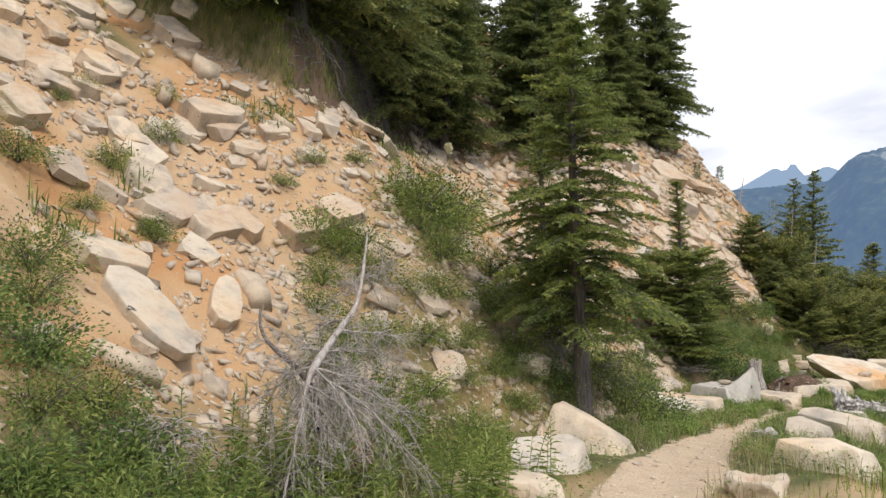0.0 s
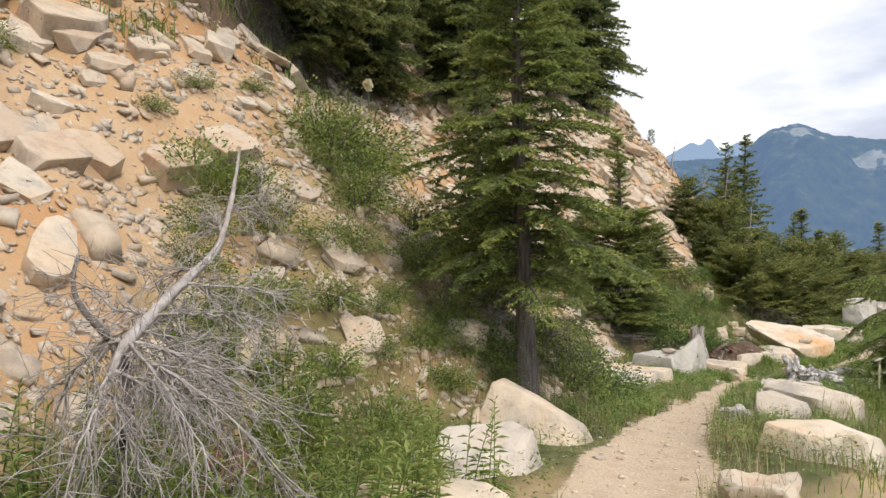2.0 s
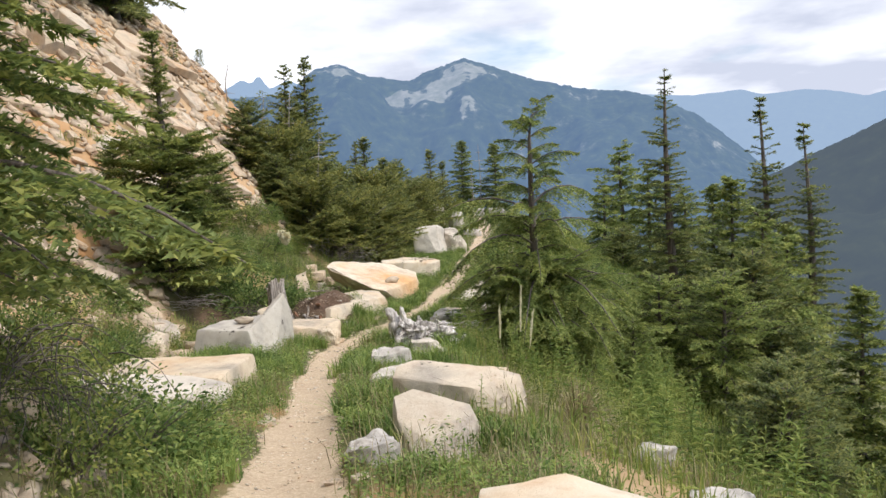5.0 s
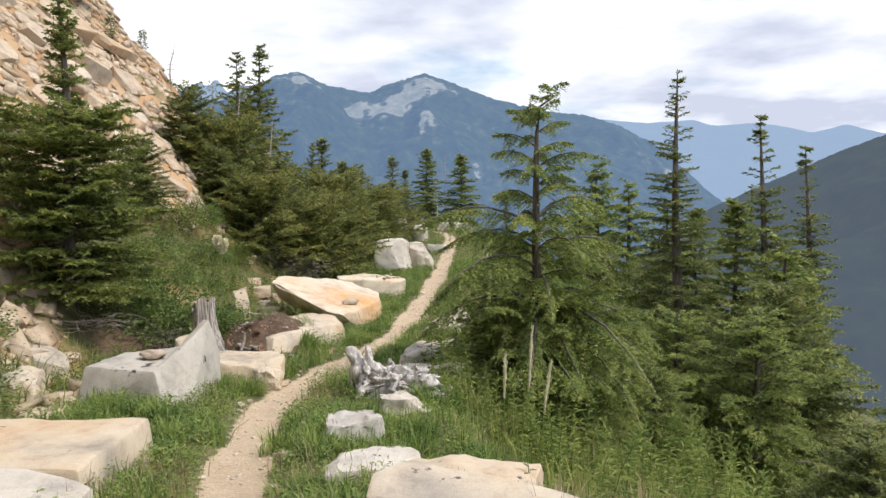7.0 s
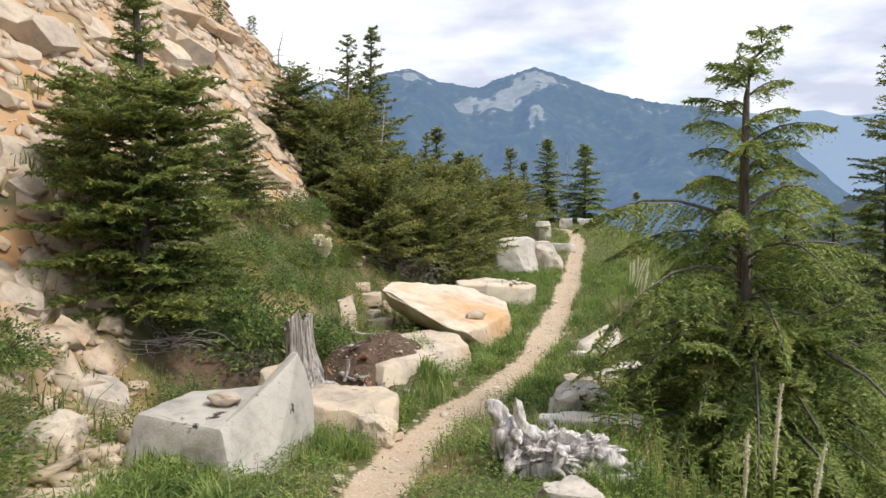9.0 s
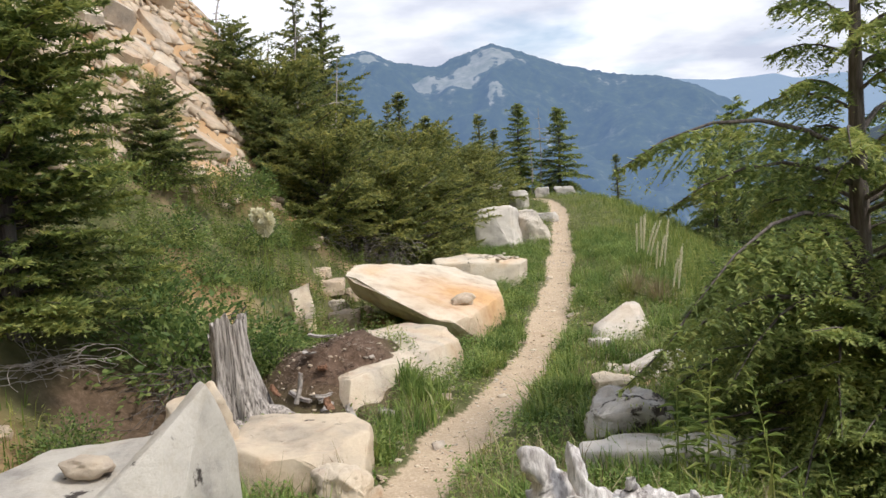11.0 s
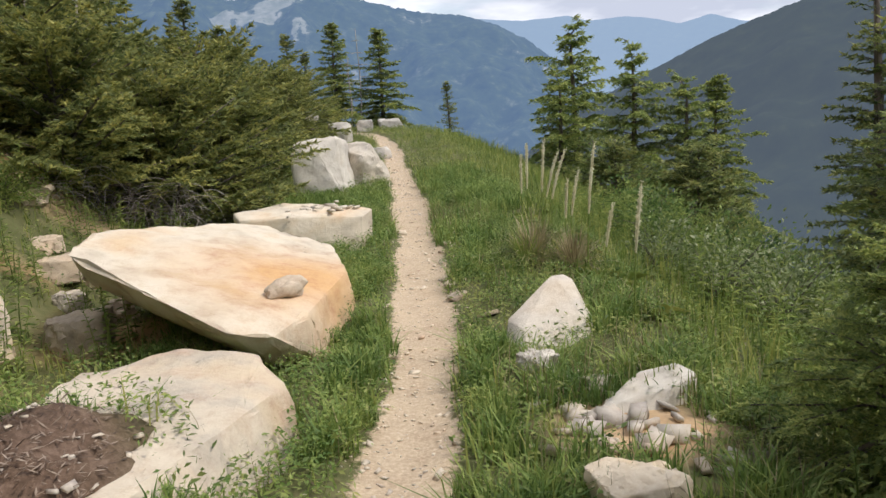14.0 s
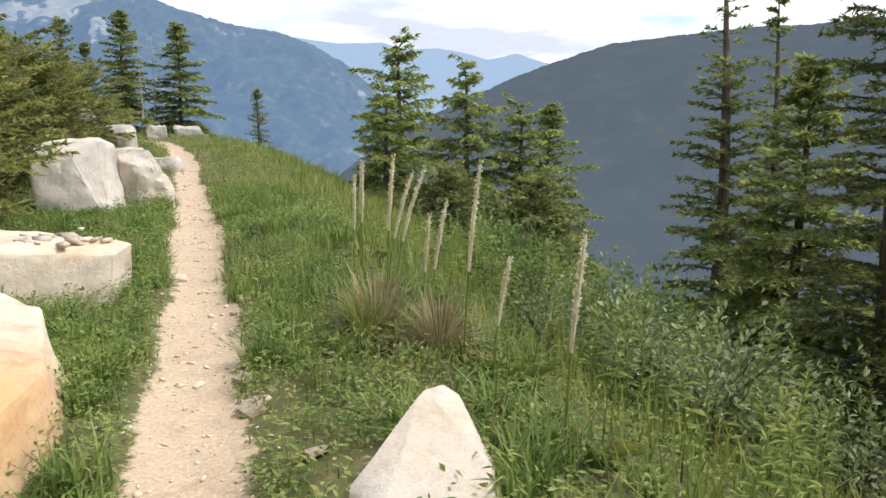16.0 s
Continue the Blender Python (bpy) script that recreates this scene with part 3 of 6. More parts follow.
shaped("pointed cream granite boulder with grey lichen on its face", M_GRANITE, -1.84, -4.62, 12,
       [(-.34, -.02, .46), (-.26, .10, .49), (-.12, -.02, .43), (.30, -.12, .2), (.48, .1, .13), (.1, .2, .3)], [(-.50, -.32), (.44, -.34), (.58, .2), (-.40, .32), (-.1, -.40)], 61, .012, .009)
shaped("low cream granite slab in front of a pointed boulder", M_WHITE, -1.62, -5.72, 20,
       [(-.52, -.25, .10), (-.35, .22, .22), (.15, .30, .27), (.34, .1, .24), (.30, -.12, .14), (-.1, -.36, .08)], [(-.62, -.36), (-.1, -.48), (.34, -.26), (.44, .16), (.2, .38), (-.45, .32)], 70, .012, .009)
shaped("long pale granite block with an orange-tinged worn top", M_RUST, .36, -3.62, -6,
       [(-.38, -.22, .25), (-.4, .15, .24), (-.05, -.28, .2), (.12, -.1, .27), (.36, -.16, .22), (.42, .1, .18), (.0, .25, .26)], [(-.5, -.3), (.1, -.38), (.5, -.28), (.5, .28), (-.46, .28)], 62)
shaped("tilted pale granite slab leaning on a lower rock", M_GRANITE, -.28, -.72, -20,
       [(-.48, .12, .27), (-.40, .26, .29), (.1, .30, .27), (.42, .1, .20), (.55, .3, .20), (-.45, -.05, .22), (.30, -.12, .18)], [(-.46, -.05), (.30, -.16), (.62, .1), (.55, .42), (-.35, .35)], 63, .015, .012)
shaped("three-cornered pale block of granite beside the path", M_GRANITE, -.27, -1.62, -12,
       [(-.40, .14, .30), (-.28, .26, .33), (.18, .12, .26), (.24, -.04, .2), (-.30, -.10, .2), (.12, -.38, .06)], [(-.42, .0), (.02, -.52), (.28, -.40), (.34, .12), (-.36, .30)], 71, .015, .010)
shaped("broad flat-topped grey granite slab beside the path", M_GRANITE, -3.05, .75, 4,
       [(-.75, -.5, .30), (.56, -.62, .28), (.62, .5, .25), (-.7, .55, .3), (.6, -.3, .29)], [(-.8, -.6), (.62, -.68), (.66, .55), (-.75, .6)], 64)
shaped("grey granite slab tipped on edge beside a larger one", M_WHITE, -2.95, -.2, -6,
       [(-.85, -.15, .34), (.2, -.35, .26), (.68, -.1, .16), (.7, .15, .22), (-.8, .2, .36), (.3, .22, .3)], [(-.8, -.3), (.15, -.55), (.5, -.35), (.7, .2), (-.8, .25)], 65)
shaped("white granite boulder with a bumpy top beside the path", M_WHITE, -1.32, 16.75, 0,
       [(-.52, -.42, .74), (-.46, -.3, .86), (-.1, -.46, .70), (.18, -.3, .90), (.36, -.15, .84), (.32, .4, .78), (-.4, .4, .85)], [(-.50, -.48), (.30, -.54), (.46, 0), (.4, .5), (-.46, .5)], 66, .03, .035)
shaped("flat cream granite rock carrying small stones", M_RUST, -1.62, 13.0, 0,
       [(-.85, .1, .40), (-.3, .5, .44), (.35, .15, .40), (.72, -.3, .36), (.58, -.48, .3), (-.2, -.5, .36), (-.75, -.35, .36)], [(-.8, -.4), (-.2, -.6), (.5, -.55), (.66, -.2), (.4, .3), (-.3, .55), (-.85, .2)], 67, .02, .02)
shaped("cream granite boulder half buried in a dirt mound", M_GRANITE, -2.3, 7.0, 0,
       [(-.22, -.85, .34), (.08, -.35, .38), (.34, .15, .35), (.54, .72, .29), (.38, 1.0, .36), (0, 1.2, .40), (-.5, 1.0, .40), (-.7, -.4, .34)], [(-.2, -1.2), (.25, -.55), (.5, .3), (.6, .8), (.4, 1.1), (-.5, 1.1), (-.8, -.5)], 68, .03, .026, 0.0)
shaped("pale wedge-shaped boulder beside the path", M_WHITE, .0, 8.95, 0,
       [(.09, .30, .35), (.21, .36, .34), (.25, .28, .31), (.10, .10, .26), (.18, -.1, .2), (-.28, -.22, .13), (-.34, -.04, .15)], [(-.46, -.3), (-.28, -.48), (.22, -.30), (.40, .1), (.38, .45), (.05, .52), (-.2, .22)], 69, .014, .010)
shaped("narrow pale wedge of rock leaning on rubble by the path", M_WHITE, .02, 7.68, 0,
       [(.30, .10, .17), (.36, .0, .13), (.10, .12, .13), (-.2, -.08, .05), (.2, -.08, .10)], [(-.32, -.12), (0, -.2), (.34, -.08), (.38, .1), (.1, .2), (-.2, .08)], 77, .012, .010)
ROCKS = [
    # label, x, y, w, d, h, turn, material, extra
    ("low rounded cream rock at the grassy path edge", -1.22, -7.0, .95, .5, .22, 15, M_GRANITE, dict(cuts=[((-.4, -.4, .8), .6), ((.5, 0, .8), .7)], seed=13)),
    ("squarish cream granite block beside the path", .25, -5.45, .46, .4, .15, 10, M_GRANITE, dict(seed=14)),
    ("flat-topped grey granite rock lying in the grass", -.28, .2, 1.0, .6, .2, -12, M_GRANITE, dict(cuts=[((0, -.5, .85), .72)], seed=16)),
    ("low pale rock with a broken face in the grass", -.78, .62, .6, .45, .18, 10, M_WHITE, dict(seed=51)),
    ("small pale rock in the grass by the path", -1.02, 1.62, .42, .34, .24, 20, M_WHITE, dict(seed=18)),
    ("small flat pale rock beside the path", -.72, -2.1, .34, .26, .14, 50, M_WHITE, dict(seed=19)),
    ("flat cream granite slab at the foot of a boulder", -2.62, 5.0, .85, .9, .26, 5, M_GRANITE, dict(seed=22)),
    ("small rounded cream rock at the path edge", -2.24, 4.42, .30, .24, .2, 0, M_GRANITE, dict(seed=23)),
    ("upright tan rock wedged behind a boulder", -3.2, 4.9, .42, .28, .6, 35, M_GRANITE, dict(ry=12, cuts=[((-.6, -.3, .6), .45), ((.7, 0, .5), .5)], seed=24)),
    ("grey rock in the grass below dead wood", -.66, 2.8, .45, .4, .13, 25, M_WHITE, dict(cuts=[((.7, 0, .6), .5)], seed=25)),
    ("dark grey rock with black moss beside the path", -.50, 5.6, .6, .5, .27, 15, M_DARKROCK, dict(seed=26, grain=.04, cell=.025)),
    ("low grey slab of rock under weathered roots", -.36, 4.95, 1.0, .4, .17, -6, M_WHITE, dict(seed=27)),
    ("knobbly white granite boulder behind a larger one", -.72, 17.2, .60, .7, .72, 30, M_WHITE, dict(cuts=[((.8, -.2, .5), .55)], seed=31, grain=.04)),
    ("small white boulder near the top of the path", -.72, 24.6, .6, .6, .62, 0, M_WHITE, dict(seed=32, sink=.2)),
    ("tall narrow white boulder under the firs", -1.45, 25.6, .45, .45, 1.0, 0, M_WHITE, dict(seed=33, sink=.2)),
    ("small flat pale rock at the top of the path", -.1, 21.5, .7, .4, .22, 10, M_WHITE, dict(seed=34)),
    ("low flat brown rock in the grass under shrubs", -1.75, 22.0, .9, .6, .4, 10, M_SCREE, dict(seed=35)),
    ("low white rock on the grassy crest", .25, 29.2, .5, .4, .35, 0, M_WHITE, dict(seed=36)),
    ("long low white rock on the grassy crest", 1.1, 29.3, .85, .4, .3, 0, M_WHITE, dict(seed=37)),
    ("small pale angular stone beside a boulder", -.36, 8.12, .2, .18, .17, 20, M_WHITE, dict(seed=39)),
    ("small cream block half buried at the path edge", -.42, 6.55, .36, .28, .18, 5, M_RUST, dict(seed=41)),
    ("small pale rock in the grass below the path", 1.45, -.35, .36, .26, .2, 10, M_WHITE, dict(seed=42)),
    ("small pale rock in the sloping grass", 1.5, -1.9, .4, .24, .16, 20, M_WHITE, dict(seed=43)),
    ("upright pale slab sunk in the grassy bank", -3.72, 9.3, .24, .14, .58, 25, M_GRANITE, dict(rx=-24, seed=44)),
    ("brown rounded rock in the bank behind a slab", -3.30, 9.75, .40, .38, .28, 0, M_SCREE, dict(seed=45)),
    ("pale broken rock on the bank behind a slab", -3.72, 10.9, .36, .5, .18, 10, M_SCREE, dict(seed=46)),
    ("pale broken rock in the bank above the path", -3.55, 10.45, .28, .2, .12, 30, M_GRANITE, dict(seed=72)),
    ("pale broken rock in the bank above the path", -3.95, 11.4, .32, .22, .13, 75, M_SCREE, dict(seed=73)),
    ("pale broken rock in the bank above the path", -4.25, 12.2, .3, .24, .14, 10, M_SCREE, dict(seed=74)),
    ("small tan stone in the bank above the path", -3.5, 11.1, .24, .2, .16, 10, M_SCREE, dict(seed=75)),
    ("small tan stone in the bank above the path", -3.2, 10.5, .22, .18, .16, 50, M_SCREE, dict(seed=76)),
    ("rounded pale rock at the foot of the bank", -2.85, -4.1, .4, .36, .28, 10, M_GRANITE, dict(seed=47)),
    ("pale angular rock at the foot of the slope", -4.5, 3.4, .4, .4, .3, 10, M_GRANITE, dict(seed=48)),
]
for label, x, y, w, d, h, rz, mat, kw in ROCKS:
    boulder(label, x, y, w, d, h, rz, mat, **kw)


def worn_stone(label, x, y, z, w, d, h, rz, mat, seed):
    """A rounded loose stone lying on a larger one."""
    bm = bmesh.new()
    bmesh.ops.create_icosphere(bm, subdivisions=4, radius=1)
    off = Vector((seed, seed * .7, 0))
    for v in bm.verts:
        k = 1 + .34 * noise.noise(v.co * 1.2 + off) + .10 * noise.noise(v.co * 3.2 + off) + .03 * noise.noise(v.co * 9 + off)
        v.co = Vector((v.co.x * w / 2 * k, v.co.y * d / 2 * k, math.copysign(abs(v.co.z) ** .8, v.co.z) * h / 2 * k))
    ob = new("stone", to_mesh("stone", bm, mat))
    ob.matrix_basis = pose(x, y, z + h * .42, 0, 0, rz)
    tagged(ob, label, "stone", "loose stones on boulders")


worn_stone("smooth brown stone resting on a boulder", -3.28, 3.72, .565, .27, .16, .10, -10, M_SCREE, 3)
worn_stone("loose brown stone resting on a rust-stained slab", -1.78, 9.2, .40, .32, .19, .14, 40, M_SCREE, 5)


def stone_meshes():
    out = []
    for k in range(8):
        rnd = random.Random(900 + k)
        bm = cut_block(1, rnd.uniform(.5, .9), rnd.uniform(.16, .4), seed=60 + k, bevel=.012, grain=.010, cell=.25)
        out.append(to_mesh("stone", bm, M_SCREE, False))
    for k in range(3):
        bm = cut_block(1, .75, .35, seed=80 + k, bevel=.012, grain=.010, cell=.25)
        out.append(to_mesh("stone", bm, M_GRANITE, False))
    return out


STONES = stone_meshes()


def slope_pose(x, y, lift, size, rz, tilt=0.0):
    """Lying on the ground's slope."""
    e = .3
    nx = float(land(x - e, y) - land(x + e, y)) / (2 * e)
    ny = float(land(x, y - e) - land(x, y + e)) / (2 * e)
    q = Vector((0, 0, 1)).rotation_difference(Vector((nx, ny, 1)).normalized())
    m = Matrix.LocRotScale((x, y, height_at(x, y) + lift), q @ Euler((radians(tilt), 0, radians(rz))).to_quaternion(), (size, size, size))
    return m


def slope_rock(x, y, size, rz, k, label, tilt=0, lift=None):
    ob = new("rock", STONES[k])
    ob.matrix_basis = slope_pose(x, y, size * .08 if lift is None else lift, size, rz, tilt)
    tagged(ob, label, "rock", "rocks on the bare slope")


def long_slab(x, y, w, l, h, rz, seed, mat, label, bed):
    bm = cut_block(w, l, h, seed=seed, bevel=.02, grain=.01)
    ob = new("rock", to_mesh("slab", bm, mat))
    ob.matrix_basis = slope_pose(x, y, h * bed, 1, rz)
    tagged(ob, label, "rock", "rocks on the bare slope")




def smooth_slab(x, y, w, l, h, rz, seed, mat, label):
    """A flat water-smooth slab with a rounded outline, narrower at one end."""
    rim = [(w / 2 * math.cos(k * .6283) * (1 - .18 * math.sin(k * .6283)), l / 2 * math.copysign(abs(math.sin(k * .6283)) ** .75, math.sin(k * .6283))) for k in range(10)]
    bm = hull_block([(a, b, h / 2) for a, b in rim] + [(a * .94, b * .95, -h / 2) for a, b in rim], .022, .006, seed, .09)
    ob = new("rock", to_mesh("slab", bm, mat))
    ob.matrix_basis = slope_pose(x, y, h * .45, 1, rz)
    tagged(ob, label, "rock", "rocks on the bare slope")


smooth_slab(-3.68, -8.72, .56, 1.15, .13, -72, 101, M_GRANITE, "broad smooth cream slab lying on the orange soil slope")
smooth_slab(-4.14, -7.66, .34, .86, .13, 60, 102, M_GRANITE, "narrow pale slab lying on the orange soil slope")
LEDGES = [(-6.28, -7.48, 1.0, .6, .42, 20), (-5.41, -7.49, 1.35, .7, .35, 118), (-5.1, -7.2, .9, .5, .25, 110), (-6.69, -6.61, .75, .4, .25, 70), (-6.6, -6.01, .9, .45, .3, 130), (-6.82, -5.02, .7, .45, .32, 95),
          (-7.49, -7.33, .9, .5, .3, 40), (-8.9, -5.45, .9, .55, .6, 10), (-6.3, -4.75, .55, .4, .3, 60), (-6.95, -3.9, .8, .5, .35, 150), (-5.4, -6.6, .8, .45, .2, 20), (-7.0, -8.1, .8, .5, .3, 75)]
for k, (x, y, w, l, h, rz) in enumerate(LEDGES):
    long_slab(x, y, w * .78, l * .78, h * .8, rz, 120 + k, M_SCREE if k % 3 else M_GRANITE, "weathered tan ledge of bedrock in the orange slope", .02)
UPPER = [(-5.56, -8.61, .5), (-6.5, -7.94, .4), (-9.18, -5.39, .65), (-8.16, -7.74, .5), (-6.74, -6.1, .8), (-5.78, -7.58, .75), (-7.54, -5.13, .4), (-7.2, -2.69, .6), (-6.82, -4.97, .42), (-5.94, -6.7, .4),
         (-9.75, -6.0, .55), (-7.13, -3.56, .36), (-6.19, -5.93, .5), (-6.68, -6.61, .46), (-4.92, -4.86, .5), (-6.11, -8.91, .45), (-7.46, -7.37, .6), (-9.02, -6.98, .6), (-3.28, -9.74, .28), (-4.5, -8.58, .25)]
LOWER = [(-5.52, -7.82, .22), (-6.73, -6.95, .48), (-4.85, -6.3, .2), (-6.12, -6.15, .32), (-6.86, -4.33, .4), (-3.38, -8.93, .24), (-3.77, -8.28, .24), (-4.57, -4.68, .32), (-6.95, -7.81, .48), (-9.64, -5.76, .34),
         (-9.1, -5.13, .45), (-6.1, -4.13, .28), (-10.67, 1.5, .45), (-10.14, 2.18, .45), (-5.84, 5.11, .55), (-6.71, 6.34, .32), (-4.81, 5.21, .27), (-7.2, 6.89, .75)]
CRAGS = [(-9.24, 9.98, 1.25), (-8.76, 10.0, 1.2), (-9.03, 11.68, .8), (-8.99, 15.76, 1.25), (-7.4, 14.51, .7), (-8.43, 13.68, .85), (-9.85, 19.21, 1.3), (-6.97, 13.71, .8), (-8.09, 7.87, .6), (-6.77, 13.99, .55),
         (-10.54, 17.53, 1.5), (-7.71, 13.42, .8), (-9.6, 14.2, 1.1), (-8.0, 11.6, .9), (-10.2, 12.4, 1.2), (-7.6, 9.2, .7), (-11.0, 15.0, 1.3), (-8.6, 17.2, 1.0)]
for k, (x, y, size) in enumerate(UPPER + LOWER + CRAGS):
    slope_rock(x, y, size, (k * 67) % 360, k % 11, ["weathered pale slab bedded in the orange slope", "broken tan block on the loose slope", "large angular grey-tan crag rock on the scree"][(k >= len(UPPER)) + (k >= len(UPPER) + len(LOWER))], (k * 13) % 30 - 12)
PLAIN = ["angular tan rock lying on the orange soil slope", "pale broken rock bedded in the bare slope", "flat rust-tinged stone on the loose slope"]
rnd = random.Random(5)
made = 0
while made < 230:
    y = rnd.uniform(-12, 20)
    x = float(trail_x(y)) - rnd.uniform(2.2, 11)
    d = float(trail_x(y)) - x
    toe = float(smooth_tab(y, VEG))
    scree = y > 3
    if d < toe + .2 or (y < -8.8 and d < 6) or (not scree and d > float(bank_line(y))) or (y > 12 and d < 5 + (y - 12) * .5):
        continue
    slope_rock(x, y, rnd.choice([.2, .25, .3, .35, .45, .55, .7 if d > 3.5 else .3]), rnd.uniform(0, 360), rnd.randrange(11), PLAIN[made % 3], rnd.uniform(-20, 20))
    made += 1


EDGE = ["small pale stone at the edge of the sandy path", "small rounded tan stone beside the path"]
for k in range(70):
    y = rnd.uniform(-10, 14)
    side = rnd.choice((-1, 1))
    x = float(trail_x(y)) + side * rnd.uniform(.2, .5)
    ob = new("stone", STONES[rnd.randrange(11)])
    size = rnd.choice([.06, .07, .08, .1, .12, .16])
    ob.matrix_basis = slope_pose(x, y, size * .1, size, rnd.uniform(0, 360), rnd.uniform(-25, 25))
    tagged(ob, EDGE[k % 2], "stone", "stones along the path")


def joined_stones(name, label, places, mat):
    """Many small stones in one mesh. places: x, y, z, size."""
    rs = np.random.RandomState(3)
    cube = np.array([(a, b, c) for a in (-.5, .5) for b in (-.5, .5) for c in (-.5, .5)], float)
    quads = np.array([(0, 1, 3, 2), (4, 6, 7, 5), (0, 4, 5, 1), (2, 3, 7, 6), (0, 2, 6, 4), (1, 5, 7, 3)])
    n = len(places)
    P = np.asarray(places, float)
    V = cube[None] * np.stack([P[:, 3], P[:, 3] * rs.uniform(.35, .85, n), P[:, 3] * rs.uniform(.14, .42, n)], -1)[:, None]
    V = V * (1 + rs.uniform(-.38, .38, (n, 8, 3)))
    a, t = rs.uniform(0, 6.28, n), rs.normal(0, .45, n)
    ca, sa, ct, st = np.cos(a)[:, None], np.sin(a)[:, None], np.cos(t)[:, None], np.sin(t)[:, None]
    x, y, z = V[..., 0], V[..., 1], V[..., 2]
    y, z = y * ct - z * st, y * st + z * ct
    x, y = x * ca - y * sa, x * sa + y * ca
    e = .25
    gx = ((land(P[:, 0] + e, P[:, 1]) - land(P[:, 0] - e, P[:, 1])) / (2 * e))[:, None]
    gy = ((land(P[:, 0], P[:, 1] + e) - land(P[:, 0], P[:, 1] - e)) / (2 * e))[:, None]
    k = 1 / np.sqrt(1 + gx * gx + gy * gy)
    V = np.stack([x * k - gx * z * k * .8, y - gy * z * k * .8, z * k + gx * x * k + gy * y], -1) + P[:, None, :3]
    F = (quads[None] + (np.arange(n) * 8)[:, None, None]).reshape(-1, 4)
    ob = new(name, quick_mesh(name, V.reshape(-1, 3), F, mat))
    tagged(ob, label, "stones", kind="stuff")


rs = np.random.RandomState(11)


def scatter(n, x0, x1, y0, y1):
    return rs.uniform(x0, x1, n), rs.uniform(y0, y1, n)


x, y = scatter(40000, -16, 0, -13, 30)
d = trail_x(y) - x
spur = 13 + 2.0 * (np.clip(d, 5.2, 9.7) - 5.2) + .8 * np.maximum(0, d - 9.7)
scree = (d > smooth_tab(y, VEG) - .2) & (y < spur + .5) & ((y > 3) | (d < bank_line(y))) & (rs.rand(len(x)) < np.where(y > 2.5, .85, .75))
x, y = x[scree], y[scree]
size = np.exp(rs.normal(-2.6, .85, len(x))) * np.where(y > 2.5, 1.5, .55)
size = np.clip(size, .02, .40)
joined_stones("scree", "loose tan and grey broken stones covering the slope", np.stack([x, y, surface(x, y) + size * .08, size], -1), M_SCREE)
x, y = scatter(14000, -10, -2, -11, 0)
d = trail_x(y) - x
keep = (d > smooth_tab(y, VEG) - .1) & (d < bank_line(y)) & (fnoise(x, y, .8, 91) > -.25)
x, y = x[keep], y[keep]
size = np.clip(np.exp(rs.normal(-3.1, .6, len(x))), .015, .22)
joined_stones("slope_rubble", "small tan rubble strewn over the orange soil", np.stack([x, y, surface(x, y) + size * .06, size], -1), M_SCREE)
y = rs.uniform(-12, 26, 7000)
x = trail_x(y) + rs.normal(0, .26, len(y))
size = np.exp(rs.normal(-4.45, .62, len(y)))
joined_stones("path_gravel", "small pale gravel strewn along the sandy path", np.stack([x, y, surface(x, y) + size * .1, size], -1), M_GRAVEL)
x, y = rs.normal(-.12, .22, 60), rs.normal(7.45, .4, 60)
size = rs.uniform(.05, .16, 60)
joined_stones("rubble", "small heap of broken cream stones beside the path", np.stack([x, y, surface(x, y) + size * .2, size], -1), M_GRAVEL)
x, y = rs.normal(-2.75, .4, 90), rs.normal(6.6, .42, 90)
size = rs.uniform(.012, .045, 90)
joined_stones("mound_debris", "small stones and crumbs on the dirt mound", np.stack([x, y, surface(x, y) + size * .1, size], -1), M_GRAVEL)
x, y = rs.normal(-1.55, .25, 26), rs.normal(12.95, .2, 26)
size = rs.uniform(.05, .13, 26)
joined_stones("stone_scatter", "small tan stones strewn on a flat rock", np.stack([x, y, np.full(26, height_at(-1.62, 13.0) + .395), size], -1), M_RUST)


# ---- conifers ----
def tube(points, radii, sides=6):
    """Points and quads of a tapering tube along a line."""
    P, R = np.asarray(points, float), np.asarray(radii, float)
    T = np.gradient(P, axis=0)
    T /= np.linalg.norm(T, axis=1)[:, None] + 1e-9
    ref = np.where(np.abs(T[:, 2:3]) > .9, np.array([[1., 0, 0]]), np.array([[0, 0, 1.]]))
    A = np.cross(T, ref); A /= np.linalg.norm(A, axis=1)[:, None] + 1e-9
    B = np.cross(T, A)
    a = np.linspace(0, 2 * np.pi, sides, endpoint=False)
    V = P[:, None] + R[:, None, None] * (np.cos(a)[None, :, None] * A[:, None] + np.sin(a)[None, :, None] * B[:, None])
    n = len(P)
    i = np.arange(n * sides).reshape(n, sides)
    F = np.stack([i[:-1], np.roll(i[:-1], -1, 1), np.roll(i[1:], -1, 1), i[1:]], -1).reshape(-1, 4)
    return V.reshape(-1, 3), F


class Bag:
    """Gathers meshes of one kind of face."""

    def __init__(self):
        self.v, self.f, self.n = [], [], 0

    def add(self, v, f):
        self.v.append(v); self.f.append(np.asarray(f) + self.n); self.n += len(v)

    def mesh(self, name, mat, smooth=False):
        return quick_mesh(name, np.concatenate(self.v), np.concatenate(self.f), mat, smooth)


